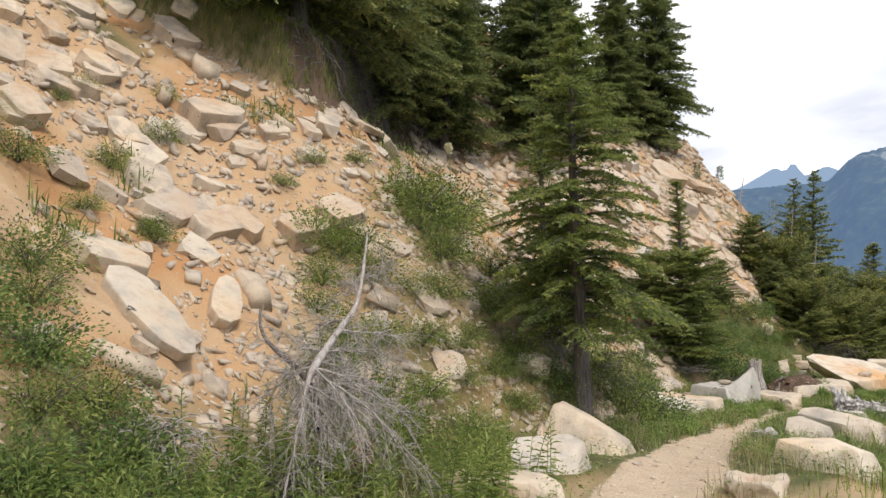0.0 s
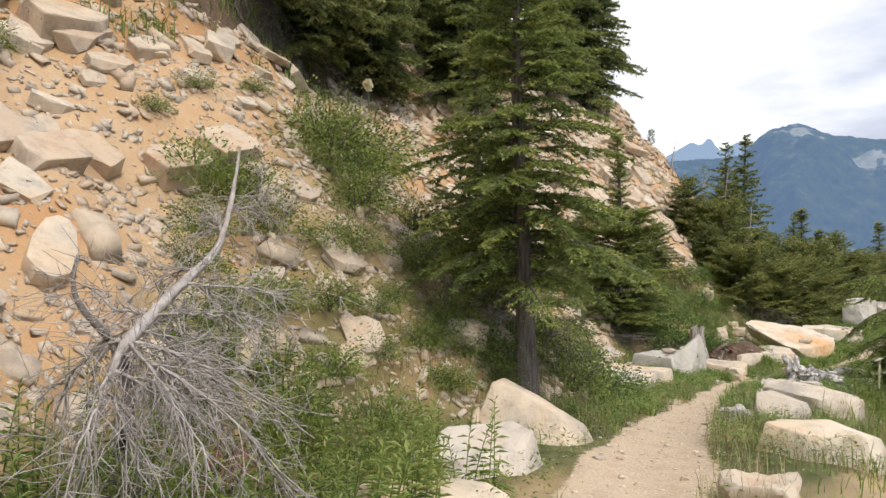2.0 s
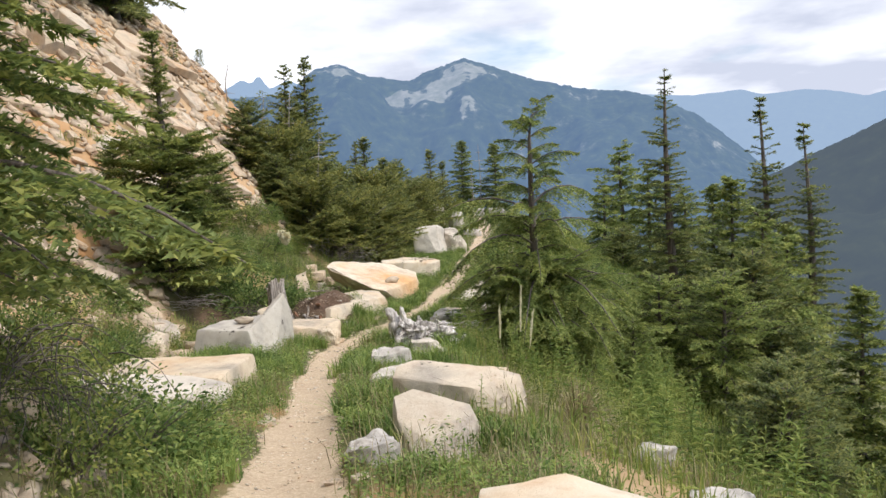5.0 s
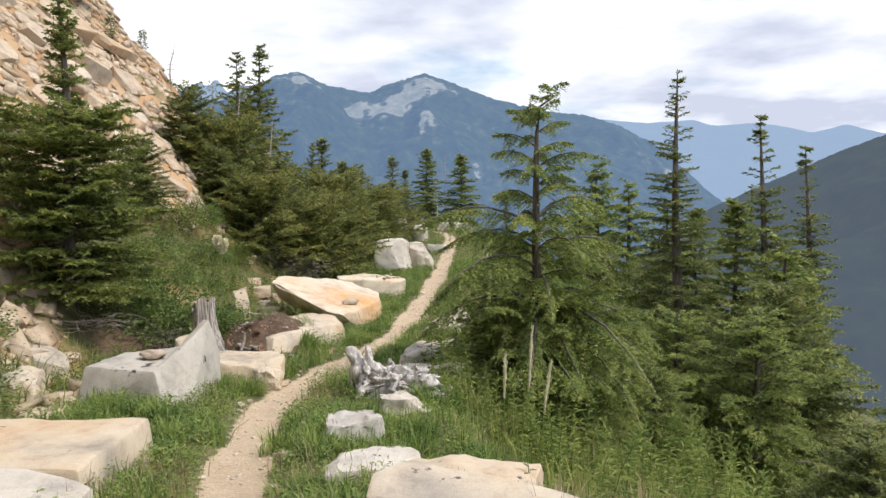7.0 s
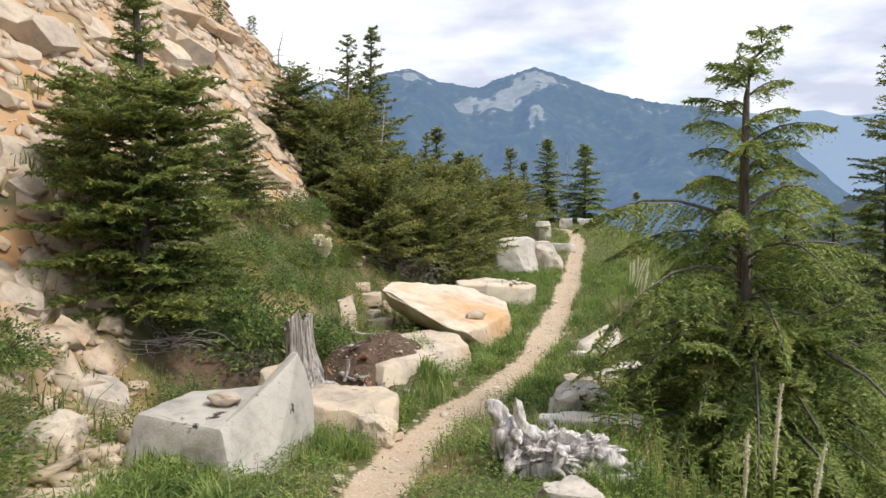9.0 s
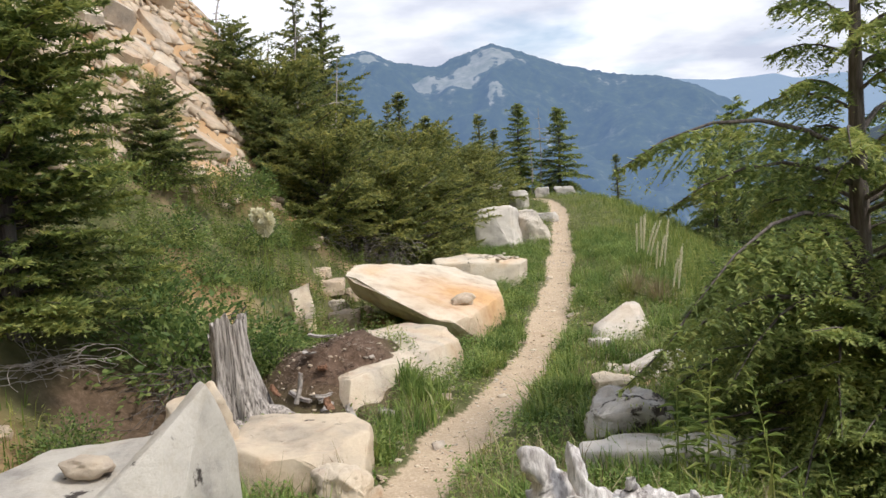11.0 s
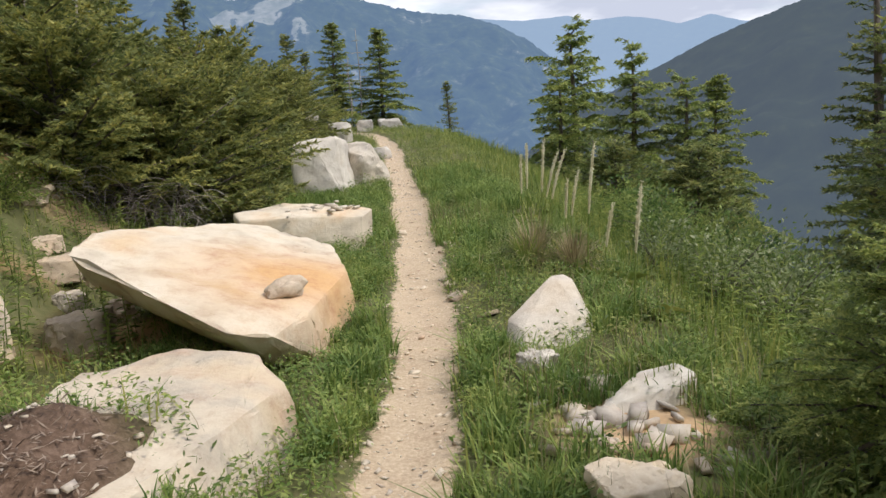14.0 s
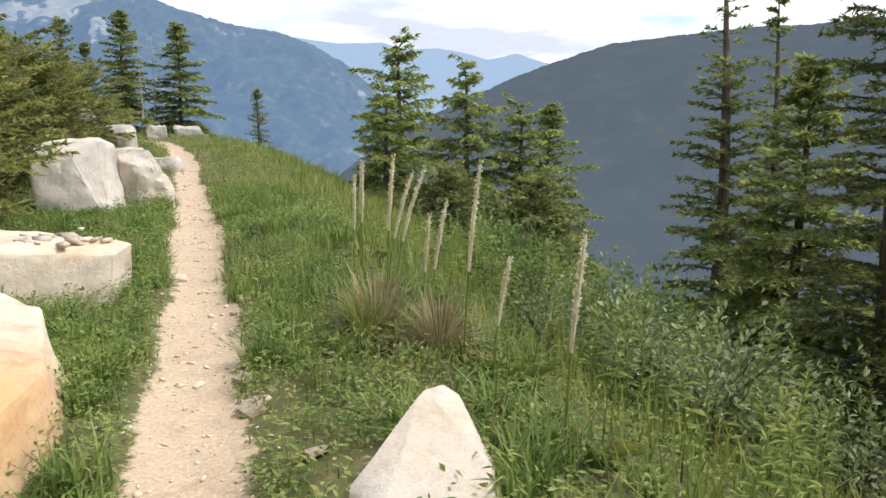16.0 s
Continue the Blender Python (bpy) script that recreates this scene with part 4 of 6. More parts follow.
def leaflets(origin, way, side, length, width, curl=0.0, single=False):
    """Triangles: narrow pointed leaves from origin along way, spread along side."""
    o, w, s = origin, way, side * (width[:, None] / 2)
    tip = o + w * length[:, None]
    tip[:, 2] -= curl * length
    n = len(o)
    if single:
        V = np.stack([o + s, tip, o - s], 1).reshape(-1, 3)
        return V, np.arange(n * 3).reshape(n, 3)
    mid = o + w * (length * .45)[:, None]
    V = np.stack([o, mid + s, tip, mid - s], 1).reshape(-1, 3)
    i = np.arange(n)[:, None] * 4
    F = np.concatenate([i + np.array([[0, 1, 2]]), i + np.array([[0, 2, 3]])])
    return V, F


def unit(a):
    return a / (np.linalg.norm(a, axis=-1, keepdims=True) + 1e-9)


def conifer_meshes(H, R, base, seed, mat, spacing=.16, per=5, up=.25, droop=.35, leaf=.055, twigs=9, ragged=.25, power=.8, leader=0.0, bare=0.0, sparse=0.0, brush=.45, sides=3, hang=0.0, bend=0.0, lead=.28):
    """Trunk, limbs and crown of one conifer of height H, with limbs from base up to the tip and reach R at the foot."""
    g = np.random.RandomState(seed)
    trunk, limbs, crown = Bag(), Bag(), Bag()
    zs = np.linspace(-.25, H, 14)
    sway = np.stack([.03 * H * .3 * np.sin(zs / H * 5 + seed), .03 * H * .3 * np.cos(zs / H * 4 + seed), zs], -1) * np.array([1, 1, 1])
    sway[:, :2] -= sway[1, :2]
    sway[:, 0] += bend * np.clip((zs / H - .86) / .14, 0, 1) ** 2
    sway[:, 2] -= abs(bend) * .5 * np.clip((zs / H - .93) / .07, 0, 1) ** 2
    r0 = .016 * H + .02
    trunk.add(*tube(sway, r0 * (1 - np.clip(zs / H, 0, 1)) ** .8 + .006 + r0 * .5 * np.exp(-np.clip(zs, 0, 9) * 6), 9))
    O, Wd, Sd, Ln, Tp = [], [], [], [], []
    z = base
    while z < H - .04:
        f = (z - base) / (H - base)
        reach = R * (1 - f) ** power + .05
        if leader and f > leader:
            reach = min(reach, lead * (1 - f) / (1 - leader) + .10)
        count = max(3, int(per + g.randint(-1, 2)))
        a0 = g.uniform(0, 6.28)
        for k in range(count):
            if g.rand() < sparse or (leader and f > leader and g.rand() < .4):
                continue
            a = a0 + k * 6.283 / count + g.normal(0, .25)
            L = reach * (1 + g.normal(0, ragged)) 
            if L < .05:
                continue
            zb = z + g.uniform(-.5, .5) * spacing
            out = np.array([math.cos(a), math.sin(a), 0])
            perp = np.array([-out[1], out[0], 0])
            s = np.linspace(0, 1, 6)
            rise = up + .5 * f
            bx = g.normal(0, .12) * L
            spine = sway[0] * 0 + np.array([np.interp(zb, zs, sway[:, 0]), np.interp(zb, zs, sway[:, 1]), zb]) + out * (L * s)[:, None] + perp * (bx * s * s)[:, None]
            spine[:, 2] += L * (rise * s - droop * s * s * (1 - .5 * f))
            limbs.add(*tube(spine[::(1 if sides > 3 else 2)], ((.006 + .010 * L) * (1 - .85 * s))[::(1 if sides > 3 else 2)], sides))
            m = max(3, int(twigs * (L / .8) ** .75))
            st = np.concatenate([np.linspace(.12 + bare, .97, m), np.linspace(.16 + bare, .99, m), [1.0]])
            sg = np.concatenate([np.ones(m), -np.ones(m), [0]])
            base_pts = np.stack([np.interp(st, s, spine[:, q]) for q in range(3)], -1)
            tang = unit(np.gradient(spine, axis=0))
            tg = np.stack([np.interp(st, s, tang[:, q]) for q in range(3)], -1)
            tl = (L * .42 * (1 - st) ** .7 * np.minimum(1, .35 + st * 2.2) + .05) * (1 + g.normal(0, .2, len(st)))
            tl = np.clip(tl, .04, .55)
            tw = unit(tg * .75 + perp * (sg * .85)[:, None] + np.array([0, 0, 1]) * g.normal(-.08 - droop * .25 - hang, .14, (len(st), 1)))
            # needle sprays along each twig
            q = max(3, int(np.ceil(tl.max() / (leaf * .62))))
            u = np.linspace(.08, 1, q)
            pos = base_pts[:, None] + tw[:, None] * (tl[:, None] * u[None])[..., None]
            pos[..., 2] -= droop * .25 * tl[:, None] * u[None] ** 2
            nrm = unit(np.cross(tw, perp[None] + np.array([0, 0, .01])) + 1e-3)
            cross = unit(np.cross(np.array([[0, 0, 1.]]), tw))
            for sd in (1, -1):
                w2 = unit(tw[:, None] * .8 + cross[:, None] * sd * .75 + np.stack([np.zeros((len(st), q)), np.zeros((len(st), q)), g.normal(.10, brush, (len(st), q))], -1))
                keep = (u[None] * tl[:, None] >= 0) & (np.arange(q)[None] <= tl[:, None] / (leaf * .62) + 1) & (g.rand(len(st), q) > .06)
                ln = leaf * (1.25 - .35 * u[None]) * (1 + g.normal(0, .2, (len(st), q)))
                O.append(pos[keep]); Wd.append(w2[keep]); Ln.append(ln[keep])
                Tp.append(np.clip((st[:, None] - .45) * 1.4, 0, 1)[:, :1].repeat(q, 1)[keep] * (.3 + .7 * np.broadcast_to(u[None], keep.shape)[keep]))
                Sd.append(unit(np.cross(w2[keep], np.array([[0, 0, 1.]]) + g.normal(0, .5, (keep.sum(), 3)))))
            O.append(pos[:, -1]); Wd.append(tw); Ln.append(np.full(len(st), leaf * .65)); Sd.append(cross); Tp.append(np.clip((st - .3) * 1.4, 0, 1))
        z += spacing * (1 + g.normal(0, .2)) * (1.0 if f < .8 else .75)
    O, Wd, Sd, Ln = np.concatenate(O), np.concatenate(Wd), np.concatenate(Sd), np.concatenate(Ln)
    crown.add(*leaflets(O, Wd, Sd, np.abs(Ln) * 1.15, np.abs(Ln) * .5, single=True))
    me = crown.mesh("crown", mat)
    a = me.attributes.new("tip", "FLOAT", "POINT")
    a.data.foreach_set("value", np.repeat(np.concatenate(Tp), 3).astype(np.float32))
    return trunk.mesh("trunk", M_BARK, True), limbs.mesh("branchwork", M_BARK), me


def plant_tree(name, label, meshes, x, y, scale=1.0, rz=0, z=None, group="conifers on the hillside", lean=0, stretch=1.0):
    top = thing(name, label, "tree", group, Matrix.LocRotScale((x, y, height_at(x, y) - .03 if z is None else z), Euler((radians(lean), 0, radians(rz))), (scale, scale, scale * stretch)))
    for n, me in zip(("trunk", "branchwork", "crown"), meshes):
        ob = part(n, me, top)
        if n == "branchwork":
            tagged(ob, kind="stuff")
    return top


SPRUCE_NEAR = conifer_meshes(4.7, 1.02, 1.0, 1, M_SPRUCE, spacing=.165, per=6, up=.10, droop=.44, leaf=.038, twigs=14, power=.62, sides=5, ragged=.24)
HEMLOCK_NEAR = conifer_meshes(4.15, 1.5, .8, 3, M_HEMLOCK, spacing=.25, per=5, up=.48, droop=.92, leaf=.034, twigs=20, power=.95, ragged=.30, sides=5, hang=.42, bend=.35)
LEADER = conifer_meshes(4.6, 1.08, .12, 5, M_SPRUCE, spacing=.125, per=8, up=.2, droop=.2, leaf=.05, twigs=12, power=.30, leader=.54, ragged=.18, lead=.20)
SPRUCE_BIG = conifer_meshes(4.4, 1.25, .3, 11, M_SPRUCE, spacing=.2, per=6, up=.12, droop=.40, leaf=.10, twigs=7, power=.72)
SPRUCE_MID = conifer_meshes(6.2, 1.0, .3, 2, M_FIR, spacing=.22, per=6, up=.18, droop=.30, leaf=.065, twigs=7, power=1.0, leader=.72, ragged=.18)
SPRUCE_CLOSE = conifer_meshes(6.2, 1.05, .3, 2, M_FIR, spacing=.2, per=6, up=.16, droop=.34, leaf=.040, twigs=11, power=1.0, leader=.72, ragged=.2)
HEMLOCK_YOUNG = conifer_meshes(2.2, 1.15, .05, 23, M_HEMLOCK, spacing=.14, per=6, up=.4, droop=.62, leaf=.034, twigs=13, power=.6, ragged=.25)
SPRUCE_TALL = conifer_meshes(6.2, 1.2, .3, 2, M_FIR, spacing=.22, per=6, up=.16, droop=.30, leaf=.10, twigs=6, power=.8, leader=.74)
HEMLOCK_SKIRT = conifer_meshes(1.5, 1.5, .38, 29, M_HEMLOCK, spacing=.115, per=7, up=.5, droop=.62, leaf=.036, twigs=20, power=.32, ragged=.25, hang=.22, sides=4)
HEMLOCK = conifer_meshes(4.0, 1.25, .3, 13, M_HEMLOCK, spacing=.20, per=5, up=.36, droop=.72, leaf=.075, twigs=9, power=.9, ragged=.38, hang=.3, bend=.25, sparse=.08)
BUSHY = conifer_meshes(2.3, 1.05, .08, 4, M_FIR, spacing=.14, per=7, up=.24, droop=.22, leaf=.06, twigs=9, power=.6)
FOREST = conifer_meshes(7.0, 1.7, .5, 6, M_DARKFIR, spacing=.30, per=7, up=.10, droop=.40, leaf=.105, twigs=8, power=.62)
THIN = conifer_meshes(3.4, .55, .3, 7, M_FIR, spacing=.15, per=4, up=.2, droop=.25, leaf=.08, twigs=5, power=.8, ragged=.3)
SHRUBBY = conifer_meshes(1.9, 1.2, .05, 8, M_THICKET, spacing=.13, per=7, up=.5, droop=.25, leaf=.062, twigs=9, power=.45, ragged=.42)

plant_tree("spruce_tree", "tall green spruce with drooping boughs and a bare grey lower trunk", SPRUCE_NEAR, -2.28, -3.86, 1.0, 0, z=1.1)
plant_tree("hemlock_tree", "drooping green hemlock with a bent tip beside the path", HEMLOCK_NEAR, 1.0, 5.3, 1.0, 40)
plant_tree("hemlock_tree", "low wide hemlock with drooping lush boughs beside the path", HEMLOCK_SKIRT, 1.05, 5.05, .88, 75)
plant_tree("fir_tree", "bushy green fir with a thin sparse leader on the slope", LEADER, -5.3, 6.25, .96, 10)
plant_tree("fir_tree", "slender fir with short level boughs below the path", SPRUCE_CLOSE, 4.43, 10.38, 1.0, 15, z=-1.55)
plant_tree("fir_tree", "slender fir with short level boughs below the path", SPRUCE_MID, 9.0, 17.1, 1.28, 80, z=-3.4)
plant_tree("fir_tree", "dark fir standing on the slope below the path", SPRUCE_MID, 10.25, 17.2, 1.22, 130, z=-3.9)
TREES = [
    # kind, x, y, scale, turn, height of the foot or None
    (SPRUCE_TALL, -6.0, 22.2, 1.05, 10, None), (SPRUCE_TALL, -6.6, 21.6, 0.81, 70, None), (THIN, -4.2, 24, 1.1, 30, None),
    (SPRUCE_BIG, 1.16, 32.3, .92, 20, None), (SPRUCE_BIG, -.4, 32, .85, 120, None), (THIN, -2.0, 31, 1.0, 60, None), (THIN, -1.4, 31.6, .85, 0, None),
    (THIN, 3.0, 29, .62, 20, None), (HEMLOCK, 6.4, 26.6, 1.55, 20, -2.2), (HEMLOCK, 6.67, 23.0, 1.25, 80, -2.0), (HEMLOCK, 5.3, 24.5, 1.1, 200, -1.9),
    (HEMLOCK, 7.9, 22.5, 1.15, 150, -2.5), (SPRUCE_BIG, 9.4, 23.5, 1.1, 150, -3.0), (BUSHY, 5.2, 20.5, 1.1, 30, -1.9), (BUSHY, 7.0, 20.0, 1.3, 100, -2.6),
    (HEMLOCK_YOUNG, 2.75, 7.75, .6, 200, None), (HEMLOCK_YOUNG, 2.45, 5.3, .55, 80, None),
    (SPRUCE_BIG, 6.6, 13.2, 1.0, 20, -2.3), (SPRUCE_BIG, 7.7, 12.4, .85, 70, -2.9), (HEMLOCK, 6.0, 9.5, .95, 150, -2.2), (BUSHY, 5.3, 8.0, 1.2, 40, -2.0),
    (SPRUCE_BIG, 6.3, 6.0, .7, 20, -2.9), 
    (BUSHY, -5.75, 10.3, .62, 20, None), (BUSHY, -6.6, 7.3, .5, 140, None), (BUSHY, -3.55, -2.2, .9, 60, None), (HEMLOCK_YOUNG, .78, 6.65, .56, 310, None), (HEMLOCK_YOUNG, 1.55, 4.7, .5, 20, None), (HEMLOCK_YOUNG, .95, 4.75, .55, 260, None), (BUSHY, 3.2, 1.2, .6, 30, None), (BUSHY, 3.7, 2.7, .7, 80, None), (BUSHY, 4.4, .3, .75, 130, None), (HEMLOCK_YOUNG, 3.3, 7.0, .9, 120, None), (HEMLOCK_YOUNG, 4.2, 6.4, 1.1, 10, None), (BUSHY, 4.6, 4.4, .8, 200, None),
    # the shrubby conifers above the path
    (SHRUBBY, -4.3, 13.5, .95, 0, None), (SHRUBBY, -3.4, 14.7, 1.0, 50, None), (BUSHY, -5.3, 14.2, .8, 90, None), (SHRUBBY, -5.6, 15.4, 1.2, 20, None),
    (BUSHY, -4.4, 16.4, 1.25, 150, None), (SHRUBBY, -3.0, 16.6, 1.0, 100, None), (BUSHY, -6.4, 15.4, .95, 15, None), (SHRUBBY, -3.4, 18.8, 1.2, 10, None),
    (BUSHY, -2.6, 20.2, .9, 60, None), (SHRUBBY, -2.4, 22.4, 1.0, 30, None), (THIN, -3.2, 21.5, .9, 30, None), (SHRUBBY, -2.2, 24.4, .9, 70, None), (BUSHY, -4.6, 19.6, 1.3, 30, None),
    (BUSHY, -6.0, 18.6, 1.1, 100, None), (SHRUBBY, -1.8, 27, .9, 10, None), (BUSHY, -3.4, 27, 1.2, 40, None), (SPRUCE_TALL, -5, 27, .6, 20, None),
    (BUSHY, -6.6, 21, 1.3, 10, None), (THIN, -3.6, -2.6, .95, 40, None),
]
NAMES = {id(SPRUCE_TALL): ("fir_tree", "dark slender fir on the mountainside"), id(HEMLOCK): ("hemlock_tree", "drooping green hemlock below the path"),
         id(HEMLOCK_YOUNG): ("hemlock_tree", "young lush green hemlock in the grass"), id(BUSHY): ("fir_tree", "young bushy green fir on the slope"), id(SHRUBBY): ("conifer_shrub", "low spreading green conifer shrub beside the path"),
         id(THIN): ("fir_tree", "thin young fir with short boughs"), id(SPRUCE_BIG): ("spruce_tree", "dense green spruce on the slope below the path")}
for kind, x, y, s, rz, z in TREES:
    n, label = NAMES[id(kind)]
    plant_tree(n, label, kind, x, y, s, rz, z)
rnd = random.Random(8)
spots = []
for _ in range(900):
    y = rnd.uniform(-9, 22)
    d = rnd.uniform(8, 17)
    x = float(trail_x(y)) - d
    lo = float(bank_line(y)) + .5 if y < 5 else 9.6 + (y - 5) * .18
    if d < lo or y < -5.2 or any((x - a) ** 2 + (y - b) ** 2 < 2.2 for a, b in spots):
        continue
    spots.append((x, y))
    if len(spots) >= 30:
        break
spots += [(float(trail_x(y)) - float(bank_line(y)) - .75, y) for y in (-4.5, -3.5, -2.6, -1.5, -.4, .8, 2.0, 3.3)]
spots += [(-13.2, 6.4), (-11.8, 5.0), (-12.8, 3.8), (-11.2, 1.8)]
for x, y in spots:
    plant_tree("spruce_tree", "dark green spruce in the dense forest above the bank", FOREST, x, y, rnd.uniform(.75, 1.15), rnd.uniform(0, 360), group="forest above the bank")


# ---- grass and low plants ----
def blades(name, label, x, y, hgt, width, mat, lean=.35, kind="stuff", seed=1, z=None, category="grass"):
    g = np.random.RandomState(seed)
    n = len(x)
    z = surface(x, y) - .01 if z is None else z
    a = g.uniform(0, 6.283, n)
    out = np.stack([np.cos(a), np.sin(a), np.zeros(n)], -1)
    side = np.stack([-np.sin(a), np.cos(a), np.zeros(n)], -1) * (width / 2)[:, None]
    base = np.stack([x, y, z], -1)
    bend = (np.abs(g.normal(0, lean, n)) * hgt)[:, None]
    mid = base + out * bend * .3 + np.array([0, 0, 1]) * (hgt * .55)[:, None]
    tip = base + out * bend + np.array([0, 0, 1]) * (hgt * .95)[:, None]
    V = np.stack([base - side, base + side, mid - side * .8, mid + side * .8, tip], 1).reshape(-1, 3)
    i = np.arange(n)[:, None] * 5
    F = np.concatenate([i + np.array([[0, 1, 3]]), i + np.array([[0, 3, 2]]), i + np.array([[2, 3, 4]])])
    ob = new(name, quick_mesh(name, V, F, mat))
    return tagged(ob, label, category, kind=kind)


def herb_leaves(name, label, x, y, hgt, leaf, mat, seed=1):
    """Small leaves spread through a low layer, making uneven mats."""
    g = np.random.RandomState(seed)
    n = len(x)
    z = surface(x, y) + hgt * g.uniform(.15, 1, n)
    a, t = g.uniform(0, 6.283, n), g.normal(.25, .4, n)
    way = np.stack([np.cos(a) * np.cos(t), np.sin(a) * np.cos(t), np.sin(t)], -1)
    side = unit(np.cross(way, np.array([[0, 0, 1.]]) + g.normal(0, .4, (n, 3))))
    V, F = leaflets(np.stack([x, y, z], -1), way, side, leaf * g.uniform(.6, 1.4, n), leaf * g.uniform(.25, .5, n), .15)
    tagged(new(name, quick_mesh(name, V, F, mat)), label, "plants", kind="stuff")


def patch(x, y, s, seed, cut):
    return fnoise(x, y, s, seed) + .5 * fnoise(x, y, s * 2.7, seed + 1) > cut


def off_trail(x, y, w=.27):
    under = (x - 1.05) ** 2 + (y - 5.1) ** 2 < 1.1 * (1 + .2 * fnoise(x, y, 3, 72))
    bare = np.exp(-(((x + 2.8) / .75) ** 2 + ((y - 6.5) / .85) ** 2) * 1.1) > .42 + .12 * fnoise(x, y, 3, 71)
    d = trail_x(y) - x
    edge = w - .03 + rs.normal(0, .035, len(x)) + .07 * fnoise(x, y, 1.3, 11) + .03 * fnoise(x, y, 4, 12) + .22 * np.clip((-y - 1) / 4, 0, 1)
    bare |= (behind_stump(x, y) > .5) | under | ((x + .08) ** 2 + ((y - 7.35) * .8) ** 2 < .13 * (1 + .5 * fnoise(x, y, 4, 73)))
    return (np.abs(d) > edge + .02) & ~bare


# the low green mats beside the path
x, y = scatter(300000, -6.8, 3.0, -8, 31)
d = trail_x(y) - x
keep = off_trail(x, y) & (d < smooth_tab(y, VEG) + .1) & (d > -2.8) & (rs.rand(len(x)) < np.where(y > 2, .95, np.where(np.abs(d) < 1.0, .6, .3))) & patch(x, y, .9, 31, -.35)
x, y = x[keep], y[keep]
herb_leaves("low_herbs", "low leafy green plants covering the ground beside the path", x, y, .15 + .07 * fnoise(x, y, 1.2, 33) + .06 * fnoise(x, y, 3.5, 34), np.full(len(x), .042), M_HERB, 1)
x, y = scatter(260000, -3.4, 1.6, -4, 17)
d = trail_x(y) - x
keep = off_trail(x, y) & (np.abs(d) < 1.9) & patch(x, y, 1.1, 43, -.5)
x, y = x[keep], y[keep]
herb_leaves("low_herbs", "soft dense green mats hugging the path", x, y, np.clip(.13 + .10 * fnoise(x, y, 2.2, 44) + .10 * fnoise(x, y, 5.2, 45), .03, .33), np.full(len(x), .034), M_MAT, 8)
x, y = scatter(115000, -5, 9, -12, 32)
d = trail_x(y) - x
keep = off_trail(x, y) & (d < smooth_tab(y, VEG) + .3) & (d > -9) & (rs.rand(len(x)) < np.where(y < 0, .6, 1)) & (rs.rand(len(x)) < np.where(d < -.6, .9, .55)) & patch(x, y, .7, 35, -.5)
x, y = x[keep], y[keep]
d = trail_x(y) - x
h = np.clip(.16 + .10 * fnoise(x, y, .8, 36) + .18 * np.clip((-d - .9) / 1.5, 0, 1), .06, .6) * rs.uniform(.6, 1.25, len(x))
blades("grass", "green meadow grass growing along the path", x, y, h, h * .03 + .004, M_GRASS, .4, seed=2)
x, y = scatter(58000, -3.5, 6, -12, 14)
d = trail_x(y) - x
keep = off_trail(x, y, .26) & (d < 2.4) & (patch(x, y, 1.0, 39, .25) | ((y < 1) & patch(x, y, 1.0, 39, -.25)))
x, y = x[keep], y[keep]
blades("dry_grass", "straw-coloured dry grass among the green", x, y, rs.uniform(.1, .32, len(x)), np.full(len(x), .006), M_DRYGRASS, .6, seed=3)
# tufts on the bare slope
x, y = scatter(60000, -12, -1, -13, 14)
d = trail_x(y) - x
keep = (d > smooth_tab(y, VEG) - .2) & (d < np.where(y < 4, bank_line(y) - .2, 7)) & patch(x, y, .8, 51, .62)
x, y = x[keep], y[keep]
h = rs.uniform(.12, .38, len(x))
blades("slope_tufts", "scattered green tufts and herbs on the bare slope", x, y, h, h * .035 + .005, M_HERB, .6, seed=4)
herb_leaves("slope_herbs", "scattered leafy clumps on the bare slope", x, y, np.full(len(x), .24), np.full(len(x), .075), M_SHRUB, 5)
# overhanging grass on the bank's brow
y = np.concatenate([rs.uniform(-10, 3.5, 7000), rs.uniform(-9, -4.1, 16000)])
x = trail_x(y) - bank_line(y) - np.concatenate([np.abs(rs.normal(.3, .35, 7000)), rs.uniform(-.05, 1.6, 16000)])
blades("bank_grass", "long grass hanging over the brow of the cut bank", x, y, rs.uniform(.08, .24, len(x)), np.full(len(x), .012), M_GRASS, .9, seed=6)


